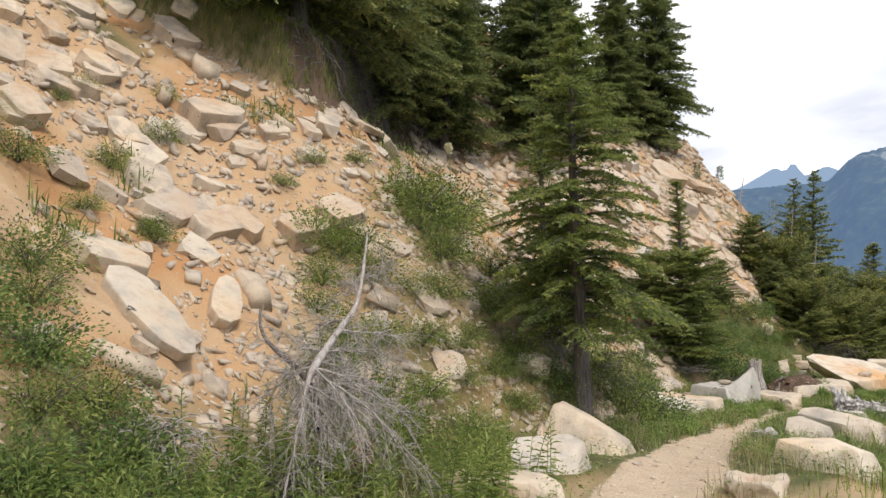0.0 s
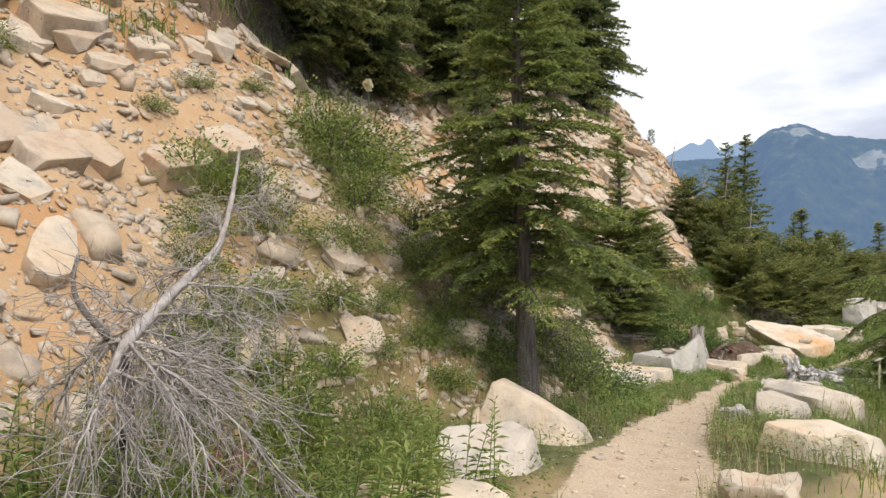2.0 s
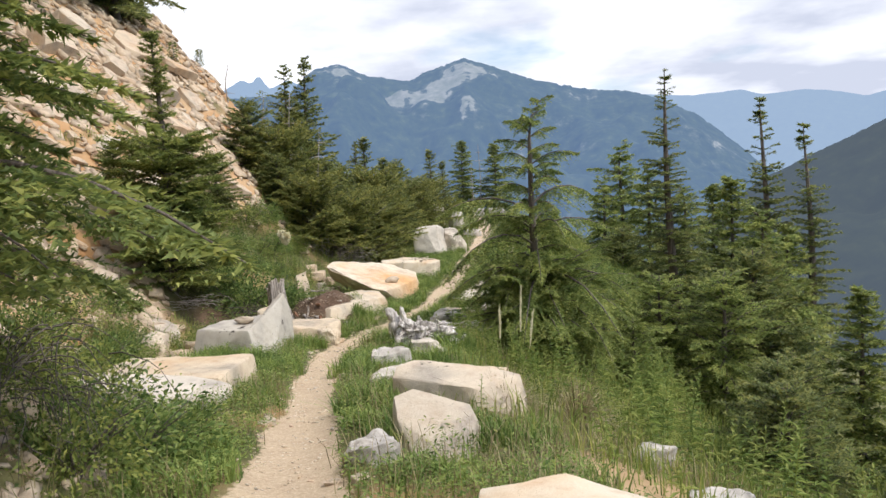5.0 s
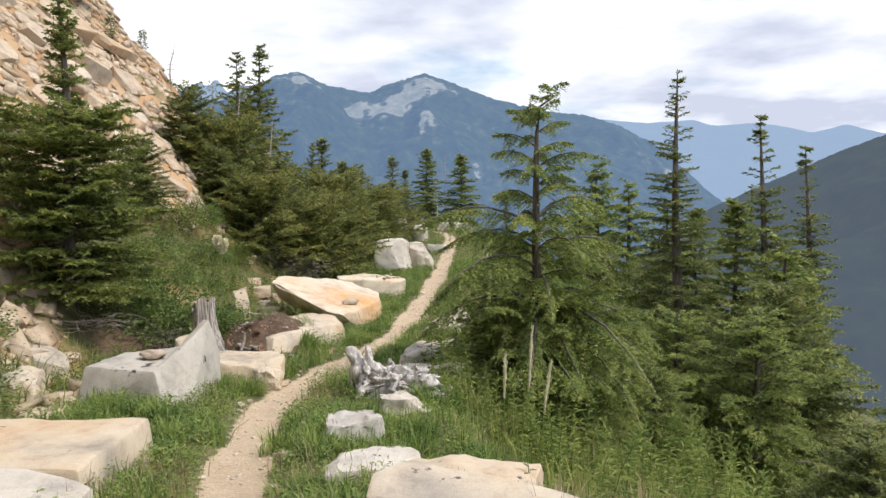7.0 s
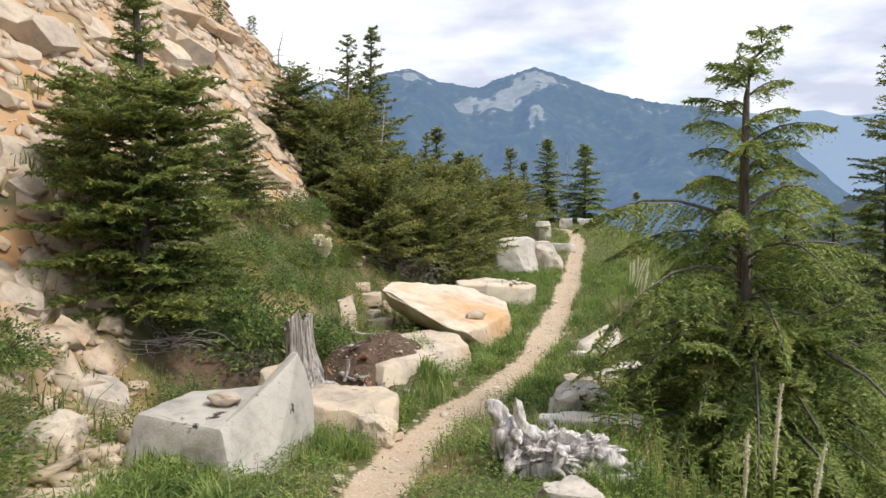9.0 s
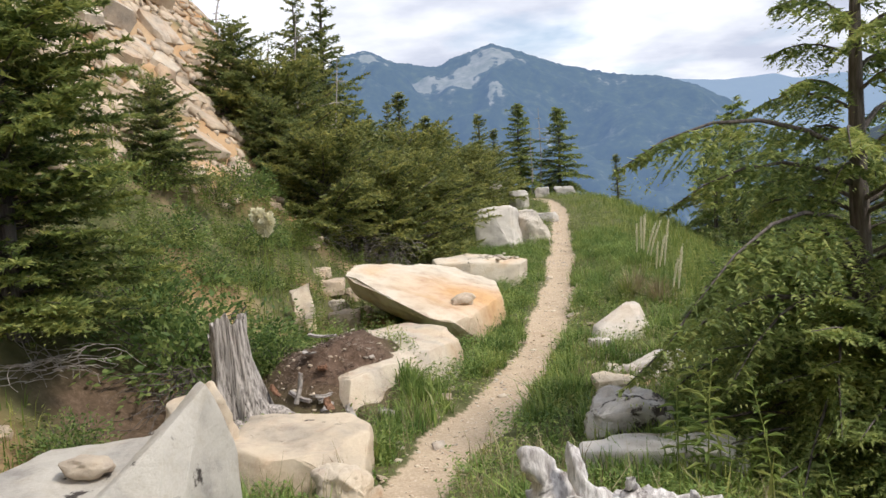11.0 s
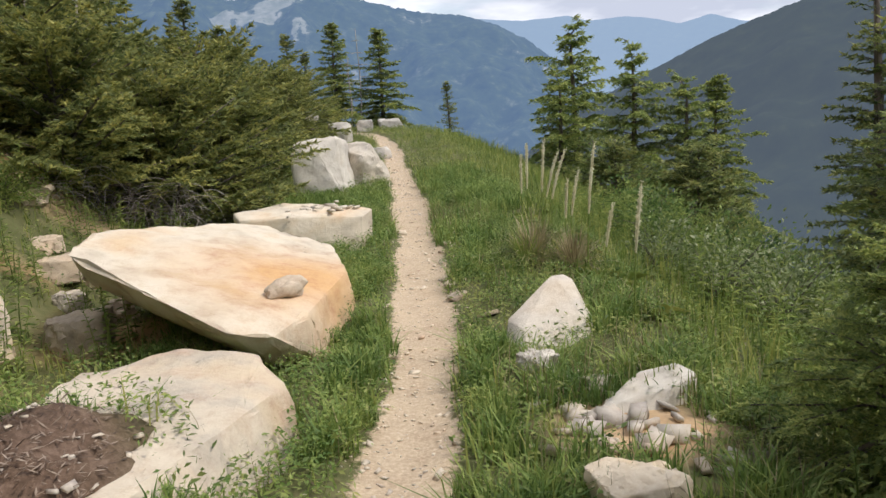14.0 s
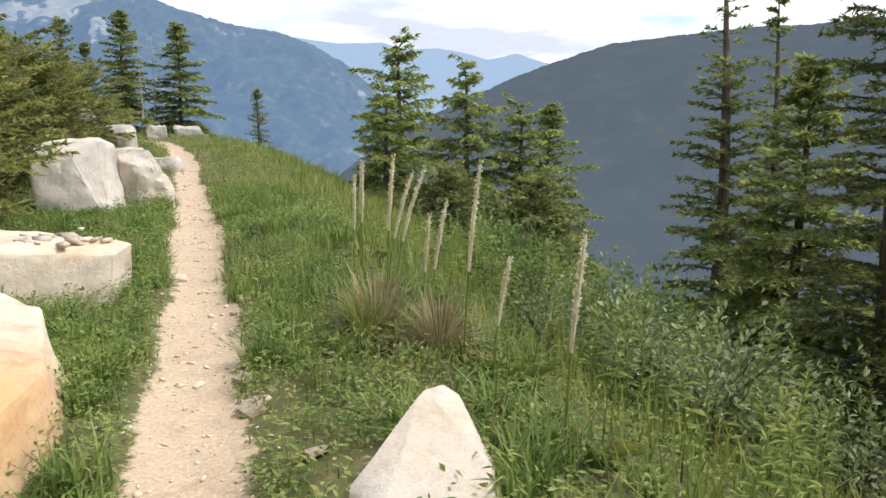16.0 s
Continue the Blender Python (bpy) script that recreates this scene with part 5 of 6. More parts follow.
def fireweed(name, label, x, y, hgt, seed, mat=M_WEED):
    """Upright stems with narrow leaves all the way up."""
    g = np.random.RandomState(seed)
    bag = Bag()
    O, W, S, Ln = [], [], [], []
    for px, py, h in zip(x, y, hgt):
        z = float(surface(px, py))
        lean = g.normal(0, .12, 2)
        s = np.linspace(0, 1, 4)
        line = np.array([px, py, z - .02]) + np.stack([lean[0] * s * s * h, lean[1] * s * s * h, s * h], -1)
        V, F = tube(line, .005 * (1 - .7 * s) + .001, 3)
        bag.add(V, np.concatenate([F[:, [0, 1, 2]], F[:, [0, 2, 3]]]))
        m = int(26 * h / .6) + 6
        u = np.linspace(.12, 1, m)
        a = np.arange(m) * 2.4 + g.uniform(0, 6)
        t = .15 + .9 * u ** 3 + g.normal(0, .15, m)
        O.append(np.stack([np.interp(u, s, line[:, q]) for q in range(3)], -1))
        W.append(np.stack([np.cos(a) * np.cos(t), np.sin(a) * np.cos(t), np.sin(t)], -1))
        Ln.append((.11 * (1 - .55 * u)) * (1 + g.normal(0, .15, m)) * min(1.3, h / .55))
    O, W, Ln = np.concatenate(O), np.concatenate(W), np.concatenate(Ln)
    S = unit(np.cross(W, np.array([[0, 0, 1.]])))
    bag.add(*leaflets(O, W, S, Ln * 1.1, Ln * .24, .3))
    tagged(new(name, bag.mesh(name, mat)), label, "plants", kind="stuff")


x, y = scatter(5600, -1, 6, -4.5, 15)
d = x - trail_x(y)
keep = ((x - 1.05) ** 2 + (y - 5.1) ** 2 > 1.6) & (d > 1.5 + .35 * fnoise(x, y, .9, 62)) & (d < 4.9) & patch(x, y, .6, 61, -.6) & (rs.rand(len(x)) < np.clip((d - 1.1) / 1.3, .1, 1)) & (rs.rand(len(x)) < np.where(y < -.5, .03, np.where(y < 2, .16, .34)))
d = d[keep]
fireweed("fireweed_patch", "tall leafy fireweed stems on the grassy slope", x[keep], y[keep], np.clip(.30 + .30 * (d - 1.2), .28, .98) * rs.uniform(.65, 1.12, keep.sum()), 1)
cx, cy = scatter(5200, -3.8, 1.3, -3, 18)
keep = off_trail(cx, cy, .34) & (rs.rand(len(cx)) < np.clip((cy + 3.5) / 5, .25, 1)) & (np.abs(trail_x(cy) - cx) < 1.9) & patch(cx, cy, 1.3, 65, -.15)
cx, cy = cx[keep], cy[keep]
size = rs.uniform(.5, 1.2, len(cx))
a, r = rs.uniform(0, 6.283, (len(cx), 60)), .10 * size[:, None] * np.sqrt(rs.rand(len(cx), 60))
x, y = (cx[:, None] + r * np.cos(a)).ravel(), (cy[:, None] + r * np.sin(a)).ravel()
h = (size[:, None] * rs.uniform(.09, .22, (len(cx), 60))).ravel()
blades("herb_tufts", "bushy green tufts of narrow leaves beside the path", x, y, h, h * .05 + .003, M_MAT, .75, seed=12, category="plants")
x, y = scatter(1300, -4.4, .8, -10.6, -6.2)
d = trail_x(y) - x
keep = (d > .8) & (d < np.where(y < -8, 3.2, 3.6)) & patch(x, y, .7, 63, -.35)
fireweed("fireweed_patch", "green leafy stems crowding the foot of the slope", x[keep], y[keep], rs.uniform(.3, .7, keep.sum()), 2)
fireweed("fireweed_patch", "tall leafy fireweed stems beside a drooping hemlock", [-.38, -.26, -.12, -.30, .05], [4.55, 4.4, 4.6, 4.75, 4.3], [1.0, .9, .95, .7, .8], 9)
x, y = scatter(230, -5.6, -2.9, 7.6, 13)
fireweed("fireweed_patch", "green leafy stems on the bank behind boulders", x, y, rs.uniform(.25, .6, len(x)), 3)


# ---- shrubs ----
def shrub_meshes(seed, mat, r=.5, h=.6, n=1100, leaf=.06):
    g = np.random.RandomState(seed)
    wood, leaves = Bag(), Bag()
    for k in range(16):
        a, l = g.uniform(0, 6.28), g.uniform(.5, 1)
        s = np.linspace(0, 1, 5)
        line = np.stack([np.cos(a) * r * l * s ** 1.3, np.sin(a) * r * l * s ** 1.3, h * l * s * (1.15 - .3 * s) - .03], -1) + g.normal(0, .02, (5, 3)) * s[:, None]
        wood.add(*tube(line, .008 * (1 - .8 * s) + .001, 4))
    u = g.rand(n) ** .45
    a, t = g.uniform(0, 6.283, n), np.arccos(g.uniform(-.15, 1, n))
    lump = 1 + .3 * np.sin(a * 3 + seed) * np.sin(t * 4) + .15 * g.normal(0, 1, n)
    P = np.stack([r * u * lump * np.sin(t) * np.cos(a), r * u * lump * np.sin(t) * np.sin(a), h * .12 + h * .85 * u * lump * np.cos(t)], -1)
    w = unit(P * np.array([1, 1, .6]) + g.normal(0, .35, (n, 3)) * r)
    sd = unit(np.cross(w, g.normal(0, 1, (n, 3))))
    leaves.add(*leaflets(P, w, sd, leaf * g.uniform(.7, 1.4, n), leaf * g.uniform(.35, .55, n), .2))
    return wood.mesh("stems", M_BARK), leaves.mesh("leaves", mat)


SHRUBS = [shrub_meshes(1, M_SHRUB, n=2000, leaf=.044), shrub_meshes(2, M_HERB, .45, .45, 1700, .042), shrub_meshes(3, M_WEED, .5, .55, 1700, .052),
          shrub_meshes(4, M_ROWAN, .5, .62, 2300, .055), shrub_meshes(5, M_PALELEAF, .42, .8, 1500, .055)]


def shrub(x, y, k, s, rz=0, label="leafy green shrub on the slope", z=None):
    top = thing("shrub", label, "shrub", "shrubs on the slope", Matrix.LocRotScale((x, y, height_at(x, y) if z is None else z), Euler((0, 0, radians(rz))), (s, s, s)))
    for n, me in zip(("branchwork", "foliage"), SHRUBS[k]):
        tagged(part(n, me, top), kind="stuff")


SHRUB_SPOTS = [(-4.25, 5.15, 3, .6), (-2.3, -9.7, 3, .7), (-2.7, -9.6, 0, .7), (-1.9, -9.9, 2, .7), (-3.0, -9.9, 3, .7), (-1.6, -9.5, 3, .6), (-1.3, -9.9, 2, .6), (-2.5, -10.1, 0, .7), (-3.3, -10.3, 3, .8), (-2.0, -10.4, 3, .6), (-2.6, -3.9, 3, .7), (-2.2, -2.2, 3, .9), (-4.5, 2.5, 3, .8), (-4.9, 3.2, 1, .9), (-4.35, 1.7, 3, .8), (-5.3, 3.9, 3, .8), (-4.1, 2.2, 1, .7), (-5.1, 2.3, 0, .9), (-4.7, .9, 3, .9), (-4.0, .6, 1, .8), (-5.0, 8.2, 3, .8), (-4.6, 8.8, 3, .7), (-5.1, 9.2, 3, .8), (-4.4, 9.8, 3, .6), (-4.7, 11.0, 3, .8), (-5.9, 9.0, 3, .7), (-6.2, 8.2, 1, .7), (-5.2, 12.2, 3, .9),
               (-4.83, -5.17, 0, .8), (-4.0, -4.9, 1, .7), (-3.34, -4.95, 1, .6), (-3.73, -5.9, 2, .7), (-3.64, -3.9, 0, .8), (-4.25, -6.35, 0, .7), (-4.57, -3.7, 0, .9), (-3.0, -5.3, 1, .6), (-2.77, -4.24, 1, .6), (-2.44, -4.1, 0, .5), (-3.04, -4.1, 0, .8), (-2.54, -4.77, 1, .6), (-2.95, -4.7, 2, .6), (-2.0, -4.3, 1, .4), (-2.84, -2.6, 0, .7), (-3.3, -2.9, 0, 1.0), (-2.2, -2.9, 0, .9), (-2.8, -1.5, 0, 1.0), (-5.2, -3.2, 0, 1.3), (-5.6, -2.2, 0, 1.5), (-4.6, -2.6, 1, 1.2),
               (-4.3, -5.4, 0, .9), (-4.7, -5.9, 2, .7), (-3.5, -5.4, 1, .8), (-3.75, 7.2, 3, 1.3), (-4.2, 6.9, 3, 1.4), (-3.6, 8.0, 3, .8), (-4.7, 7.4, 3, 1.0), (-3.35, 6.9, 3, .7), (-4.2, 4.0, 1, .7), (-5.0, 3.4, 1, .7), (-5.2, -8.6, 1, .55), (-4.9, -8.0, 0, .5),
               (-6.6, -7.0, 0, .6), (-7.2, -6.6, 1, .5), (-2.9, -7.4, 2, .7), (-6.2, -4.8, 1, .6), (-2.2, 15.8, 1, .8), (-2.6, 11.8, 1, .6), (-1.7, 19.2, 2, .7), (-6.4, -1.2, 1, .9),
               (-3.4, -4.6, 1, .6), (-2.6, -4.9, 1, .5), (2.2, 6.3, 2, .9), (2.1, 10.5, 4, 1.0), (2.45, 10.1, 4, 1.1), (2.9, 10.2, 4, 1.15), (1.9, 11.2, 4, .9), (3.3, 9.7, 4, 1.1), (2.6, 13.0, 3, 1.3), (3.2, 12.0, 3, 1.4), (3.8, 14.2, 0, 1.5), (3.0, 14.6, 3, 1.4), (2.0, 3.6, 2, .7), (2.6, 1.4, 2, .8), (-5.93, -8.0, 0, .5), (-5.0, -8.0, 1, .45), (-7.0, -7.86, 1, .5), (-6.8, -8.2, 1, .4), (-5.36, -9.17, 1, .8), (-3.62, -9.72, 0, .7), (-5.12, -3.67, 0, 1.3), (-5.5, -3.4, 0, 1.2), (-6.26, -3.86, 1, .55), (-5.12, -5.63, 2, 1.0), (-4.8, -5.5, 0, .8), (-5.82, -5.64, 1, .5),
               (-5.2, 8.6, 1, .9), (-5.7, 9.8, 0, .9), (-4.9, 10.4, 1, .9), (-5.4, 11.4, 0, 1.1), (-4.4, 11.8, 2, .7), (-4.9, 7.6, 0, .9), (-5.6, 7.2, 1, .8),
               (-2.7, -3.2, 0, .7), (-3.0, -4.3, 2, .6), (-1.9, -3.7, 1, .5),
               (-2.2, -8.2, 0, .8), (-1.9, -9.4, 1, .8), (-3.9, -9.6, 0, .8), (-2.0, -7.2, 1, .8),
               (-2.7, -6.6, 0, .7), (-2.5, -5.8, 1, .7), (-3.0, -5.9, 2, .6), (-3.9, -4.6, 0, .8), (-4.4, -4.0, 0, 1.0), (-4.9, -3.9, 1, .8), (-3.7, -3.6, 0, .9), (-2.9, -2.3, 0, .9), (-2.1, -1.7, 0, .8)]
for x, y, k, s in SHRUB_SPOTS:
    shrub(x, y, k, s, (x * 977) % 360)


# ---- dead wood ----
def stump():
    """A weathered stump with flutes, a jagged hollow top and spreading roots."""
    g = np.random.RandomState(4)
    top = thing("tree_stump", "weathered grey tree stump with a jagged top and splayed roots", "stump", m=pose(-3.34, 6.0, height_at(-3.34, 6.0) - .05, 0, 0, 15))
    n, rings = 56, 22
    a = np.linspace(0, 2 * np.pi, n, endpoint=False)
    flute = .10 * np.sin(a * 5 + .6) + .07 * np.sin(a * 9 + 2) + .05 * np.sin(a * 17) + g.normal(0, .02, n)
    jag = .09 * np.sin(a + 2.6) + .04 * np.sin(a * 3 + 1) + .03 * np.sin(a * 7) + .02 * np.sin(a * 13 + 2) + g.normal(0, .012, n)
    V = []
    for k in range(rings):
        f = k / (rings - 1)
        r = .145 + .21 * (1 - f) ** 2.6
        rr = r * (1 + flute * (.6 + 1.6 * (1 - f) ** 2) + .02 * np.sin(a * 23 + f * 3)) * (1 - .45 * np.maximum(0, np.sin(a * 2 + .9 + .5 * np.sin(f * 4))) ** 10 - .16 * np.maximum(0, np.sin(a * 5 + 2.2 + .7 * np.sin(f * 5 + 1))) ** 6)
        V.append(np.stack([rr * np.cos(a) - .07 * f, rr * np.sin(a) - .03 * f, f * (.84 + jag)], -1))
    for k, (f, dz) in enumerate(((.86, 0), (.7, -.08), (.5, -.3))):
        V.append(np.stack([.165 * f * (1 + flute * .5) * np.cos(a) - .07, .165 * f * (1 + flute * .5) * np.sin(a) - .03, .84 + jag * (1 - k * .3) + dz], -1))
    m = len(V)
    i = np.arange(m * n).reshape(m, n)
    F = np.stack([i[:-1], np.roll(i[:-1], -1, 1), np.roll(i[1:], -1, 1), i[1:]], -1).reshape(-1, 4)
    part("trunk", quick_mesh("trunk", np.concatenate(V), F, M_STUMP), top)
    for k in range(7):
        b = k * .9 + g.normal(0, .15)
        s = np.linspace(0, 1, 8)
        L = g.uniform(.35, .65)
        line = np.stack([np.cos(b) * (.2 + L * s), np.sin(b) * (.2 + L * s), .15 * (1 - s) ** 2 + .0 + .025 * np.sin(s * 7 + k)], -1) + np.stack([-np.sin(b) * .1 * s * s, np.cos(b) * .1 * s * s, 0 * s], -1) * g.normal(0, 1)
        v, f4 = tube(line, (.06 * (1 - s) ** .9 + .008) * (1 + .25 * np.sin(s * 19 + k)), 8)
        part("root", quick_mesh("root", v + g.normal(0, .008, v.shape), f4, M_STUMP), top)


def splinters():
    """Broken flat pieces of old wood on the dirt beside the stump."""
    g = np.random.RandomState(9)
    for k in range(15):
        L, w, t = g.uniform(.10, .24), g.uniform(.03, .075), g.uniform(.012, .024)
        bm = bmesh.new()
        bmesh.ops.create_cube(bm, size=1.0, matrix=Matrix.Diagonal((w, L, t, 1)))
        bmesh.ops.subdivide_edges(bm, edges=bm.edges[:], cuts=4, use_grid_fill=True)
        for v in bm.verts:
            v.co.x *= 1 - .5 * abs(v.co.y / L) ** 2
            v.co.z += .06 * (v.co.y / L) ** 2
            v.co += Vector(g.normal(0, .003, 3))
        me = to_mesh("wood_splinter", bm, M_TWIG if k % 3 else M_SPLINTER)
        x, y = -2.75 + g.normal(0, .22), 6.05 + g.normal(0, .25)
        ob = new("wood_splinter", me)
        ob.matrix_basis = pose(x, y, height_at(x, y) + .05 + (.1 if k < 5 else 0), g.uniform(50, 75) if k < 5 else g.normal(0, 10), g.normal(0, 10), g.uniform(0, 360))
        tagged(ob, "weathered splinter of grey wood on the dirt beside a stump", "wood", "splinters beside the stump")


def root_wad():
    """An uprooted, bleached tangle of roots lying beside the path."""
    g = np.random.RandomState(21)
    top = thing("driftwood_roots", "bleached grey tangle of twisted tree roots beside the path", "dead wood", m=pose(-.80, 3.5, height_at(-.80, 3.5), 0, 0, -15) @ Matrix.Diagonal((.86, .9, .86, 1)))
    bm = bmesh.new()
    bmesh.ops.create_icosphere(bm, subdivisions=5, radius=1)
    for v in bm.verts:
        k = 1 + .40 * noise.noise(v.co * 1.9 + Vector((3, 1, 0))) + .42 * noise.noise(v.co * 3.6) - .45 * abs(noise.noise(v.co * 5.5)) + .10 * noise.noise(v.co * 19)
        v.co = Vector((v.co.x * .50 * k, v.co.y * .22 * k, v.co.z * .19 * k + .15))
    part("root_mass", to_mesh("root_mass", bm, M_DEAD), top)
    # thick broken roots: start, end, thickness
    thick = [(-.40, .0, .15, -.56, -.05, .56, .12), (-.16, -.05, .22, -.24, -.1, .50, .075), (-.05, -.1, .25, .02, -.05, .40, .06), (.10, -.12, .25, .12, -.28, .34, .05), (.12, -.2, .22, .16, -.42, -.02, .045),
             (.30, 0, .2, .40, .05, .33, .07), (.35, -.05, .18, .62, -.10, .22, .09), (.32, -.1, .12, .66, -.16, .06, .07), (-.28, -.14, .14, -.30, -.30, .02, .08), (-.05, -.18, .12, .0, -.34, .0, .07), (.42, .1, .12, .66, .18, .10, .06),
             (-.42, .1, .12, -.60, .2, .12, .07), (-.30, -.12, .22, -.12, -.25, .30, .05), (.22, -.12, .26, .34, -.22, .36, .035)]
    for _ in range(9):
        a, b = g.uniform(-.4, .45), g.uniform(-.15, .1)
        thick.append((a, b, g.uniform(.1, .22), a + g.normal(0, .18), b - g.uniform(-.05, .2), g.uniform(.05, .36), g.uniform(.018, .03)))
    for x0, y0, z0, x1, y1, z1, r in thick:
        s = np.linspace(0, 1, 18)
        a, b = np.array([x0, y0, z0]), np.array([x1, y1, z1])
        bend, ph = g.normal(0, .05, 3), g.uniform(0, 6, 3)
        line = a + (b - a) * s[:, None] + bend * np.sin(s * np.pi)[:, None] + .014 * np.sin(s[:, None] * 9 + ph) + .04 * (s ** 3)[:, None] * g.normal(0, 1, 3)
        rad = r * (1 - .72 * s ** 1.3) * (1 + .22 * np.sin(s * 11 + ph[0]) + g.normal(0, .06, 18))
        rad[-1] *= .25
        v, f4 = tube(line, rad, 12)
        v = v.reshape(18, 12, 3)
        ridge = 1 + .30 * np.sin(np.arange(12)[None] * 1.6 + ph[1] + s[:, None] * 3)
        v = line[:, None] + (v - line[:, None]) * (ridge[..., None] * np.array([1, .7, 1]))
        part("root", quick_mesh("root", v.reshape(-1, 3) + g.normal(0, .003, (216, 3)), f4, M_DEAD, True), top)


def dead_sapling():
    """A fallen grey sapling whose dry twigs hang in a fan."""
    g = np.random.RandomState(33)
    top = thing("dead_sapling", "bare grey dead sapling bowed over with hanging dry twigs", "dead tree")
    s = np.linspace(0, 1, 30)[:, None]
    pts = np.array([(-1.05, -9.5, .72), (-1.25, -9.15, 1.35), (-1.42, -8.88, 1.82), (-1.62, -8.5, 2.02), (-1.95, -7.95, 2.25), (-2.12, -7.72, 2.55), (-2.2, -7.6, 2.85)])
    u = np.linspace(0, len(pts) - 1, 40)
    line = np.stack([np.interp(u, np.arange(len(pts)), pts[:, q]) for q in range(3)], -1)
    line[1:-1] = (line[:-2] + line[1:-1] * 2 + line[2:]) / 4
    line[1:-1] = (line[:-2] + line[1:-1] * 2 + line[2:]) / 4
    v, f4 = tube(line, np.interp(np.linspace(0, 1, len(line)), [0, .25, .36, 1], [.003, .006, .028, .008]), 8)
    part("stem", quick_mesh("stem", v + g.normal(0, .002, v.shape), f4, M_TWIG, True), top)
    # a darker broken limb leaning up the slope
    t = np.linspace(0, 1, 14)[:, None]
    limb = np.array([-1.2, -9.0, 1.5]) + t * np.array([-1.55, .75, .72]) + .05 * np.sin(t * 6) * np.array([1, 1, .6])
    v, f4 = tube(limb, np.linspace(.028, .01, 14), 7)
    part("limb", quick_mesh("limb", v, f4, M_BARK, True), top)
    # long dead boughs trailing down the slope from the bowed stem, and twigs on them
    bag = Bag()
    down = Vector((.80, .60, 0))
    boughs = [(.36, .95, .35, -.85), (.34, 1.15, .1, -.95), (.38, .75, .6, -.7), (.33, .6, -.25, -.9), (.40, .65, .9, -.45), (.30, .5, -.7, -.8), (.36, .85, -1.0, -.75), (.42, .55, 1.3, -.3), (.46, .5, .5, -.25), (.34, 1.0, .25, -1.1),
              (.55, .45, .2, -.35), (.60, .35, 2.6, -.2), (.72, .35, 2.2, .05), (.80, .3, .4, .1), (.37, .8, 2.6, -.55), (.40, .7, 2.2, -.2), (.32, .7, -1.5, -.9), (.44, .6, 2.9, .05)]
    lines = []
    for f, L, turn, fall in boughs:
        L *= .74
        o = line[int(f * 39)]
        w3 = Vector(down); w3.rotate(Euler((0, 0, turn)))
        q = np.linspace(0, 1, 12)[:, None]
        w = o + q * L * np.array([w3.x, w3.y, .12]) + np.array([0, 0, 1]) * q ** 1.5 * L * fall + np.cumsum(g.normal(0, .016, (12, 3)), 0) * q
        w[:, 2] = np.maximum(w[:, 2], surface(w[:, 0], w[:, 1]) + .03)
        bag.add(*tube(w, np.linspace(.008, .0025, 12), 5))
        lines.append((w, L))
    lines.append((limb, 1.2))
    for k in range(620):
        w, L = lines[g.randint(len(lines))]
        m = len(w)
        j = g.randint(1, m - 1)
        o, t = w[j], unit(w[j + 1] - w[j - 1])
        l2 = g.uniform(.10, .42)
        way = unit(t * .6 + g.normal(0, .55, 3) + np.array([0, 0, -.25]))
        q = np.linspace(0, 1, 6)[:, None]
        w2 = o + q * l2 * way - np.array([0, 0, .25]) * q * q * l2 + np.cumsum(g.normal(0, .010, (6, 3)), 0) * q
        bag.add(*tube(w2, np.linspace(.0028, .0011, 6), 4))
        for _ in range(4):
            p = w2[g.randint(2, 6)]
            w4 = p + np.linspace(0, 1, 4)[:, None] * l2 * g.uniform(.2, .5) * unit(way + g.normal(0, .7, 3))
            bag.add(*tube(w4, np.linspace(.0024, .0011, 4), 3))
    tagged(part("branchwork", bag.mesh("branchwork", M_TWIG), top, "dry hanging grey twigs"), kind="stuff")


def broken_log():
    g = np.random.RandomState(5)
    top = thing("broken_log", "broken reddish stub of a rotten log at the path edge", "dead wood", m=pose(-2.19, -8.10, height_at(-2.19, -8.10), 0, 0, 40))
    a = np.linspace(0, 2 * np.pi, 20, endpoint=False)
    V = []
    for k in range(9):
        f = k / 8
        r = (.12 - .05 * f) * (1 + .18 * np.sin(a * 3 + 1) + .1 * np.sin(a * 8))
        V.append(np.stack([r * np.cos(a) + .35 * f, r * np.sin(a), -.05 + f * (.42 + .1 * np.sin(a * 2) + .05 * np.sin(a * 7))], -1))
    i = np.arange(180).reshape(9, 20)
    F = np.stack([i[:-1], np.roll(i[:-1], -1, 1), np.roll(i[1:], -1, 1), i[1:]], -1).reshape(-1, 4)
    part("wood", quick_mesh("wood", np.concatenate(V), F, M_SPLINTER), top)


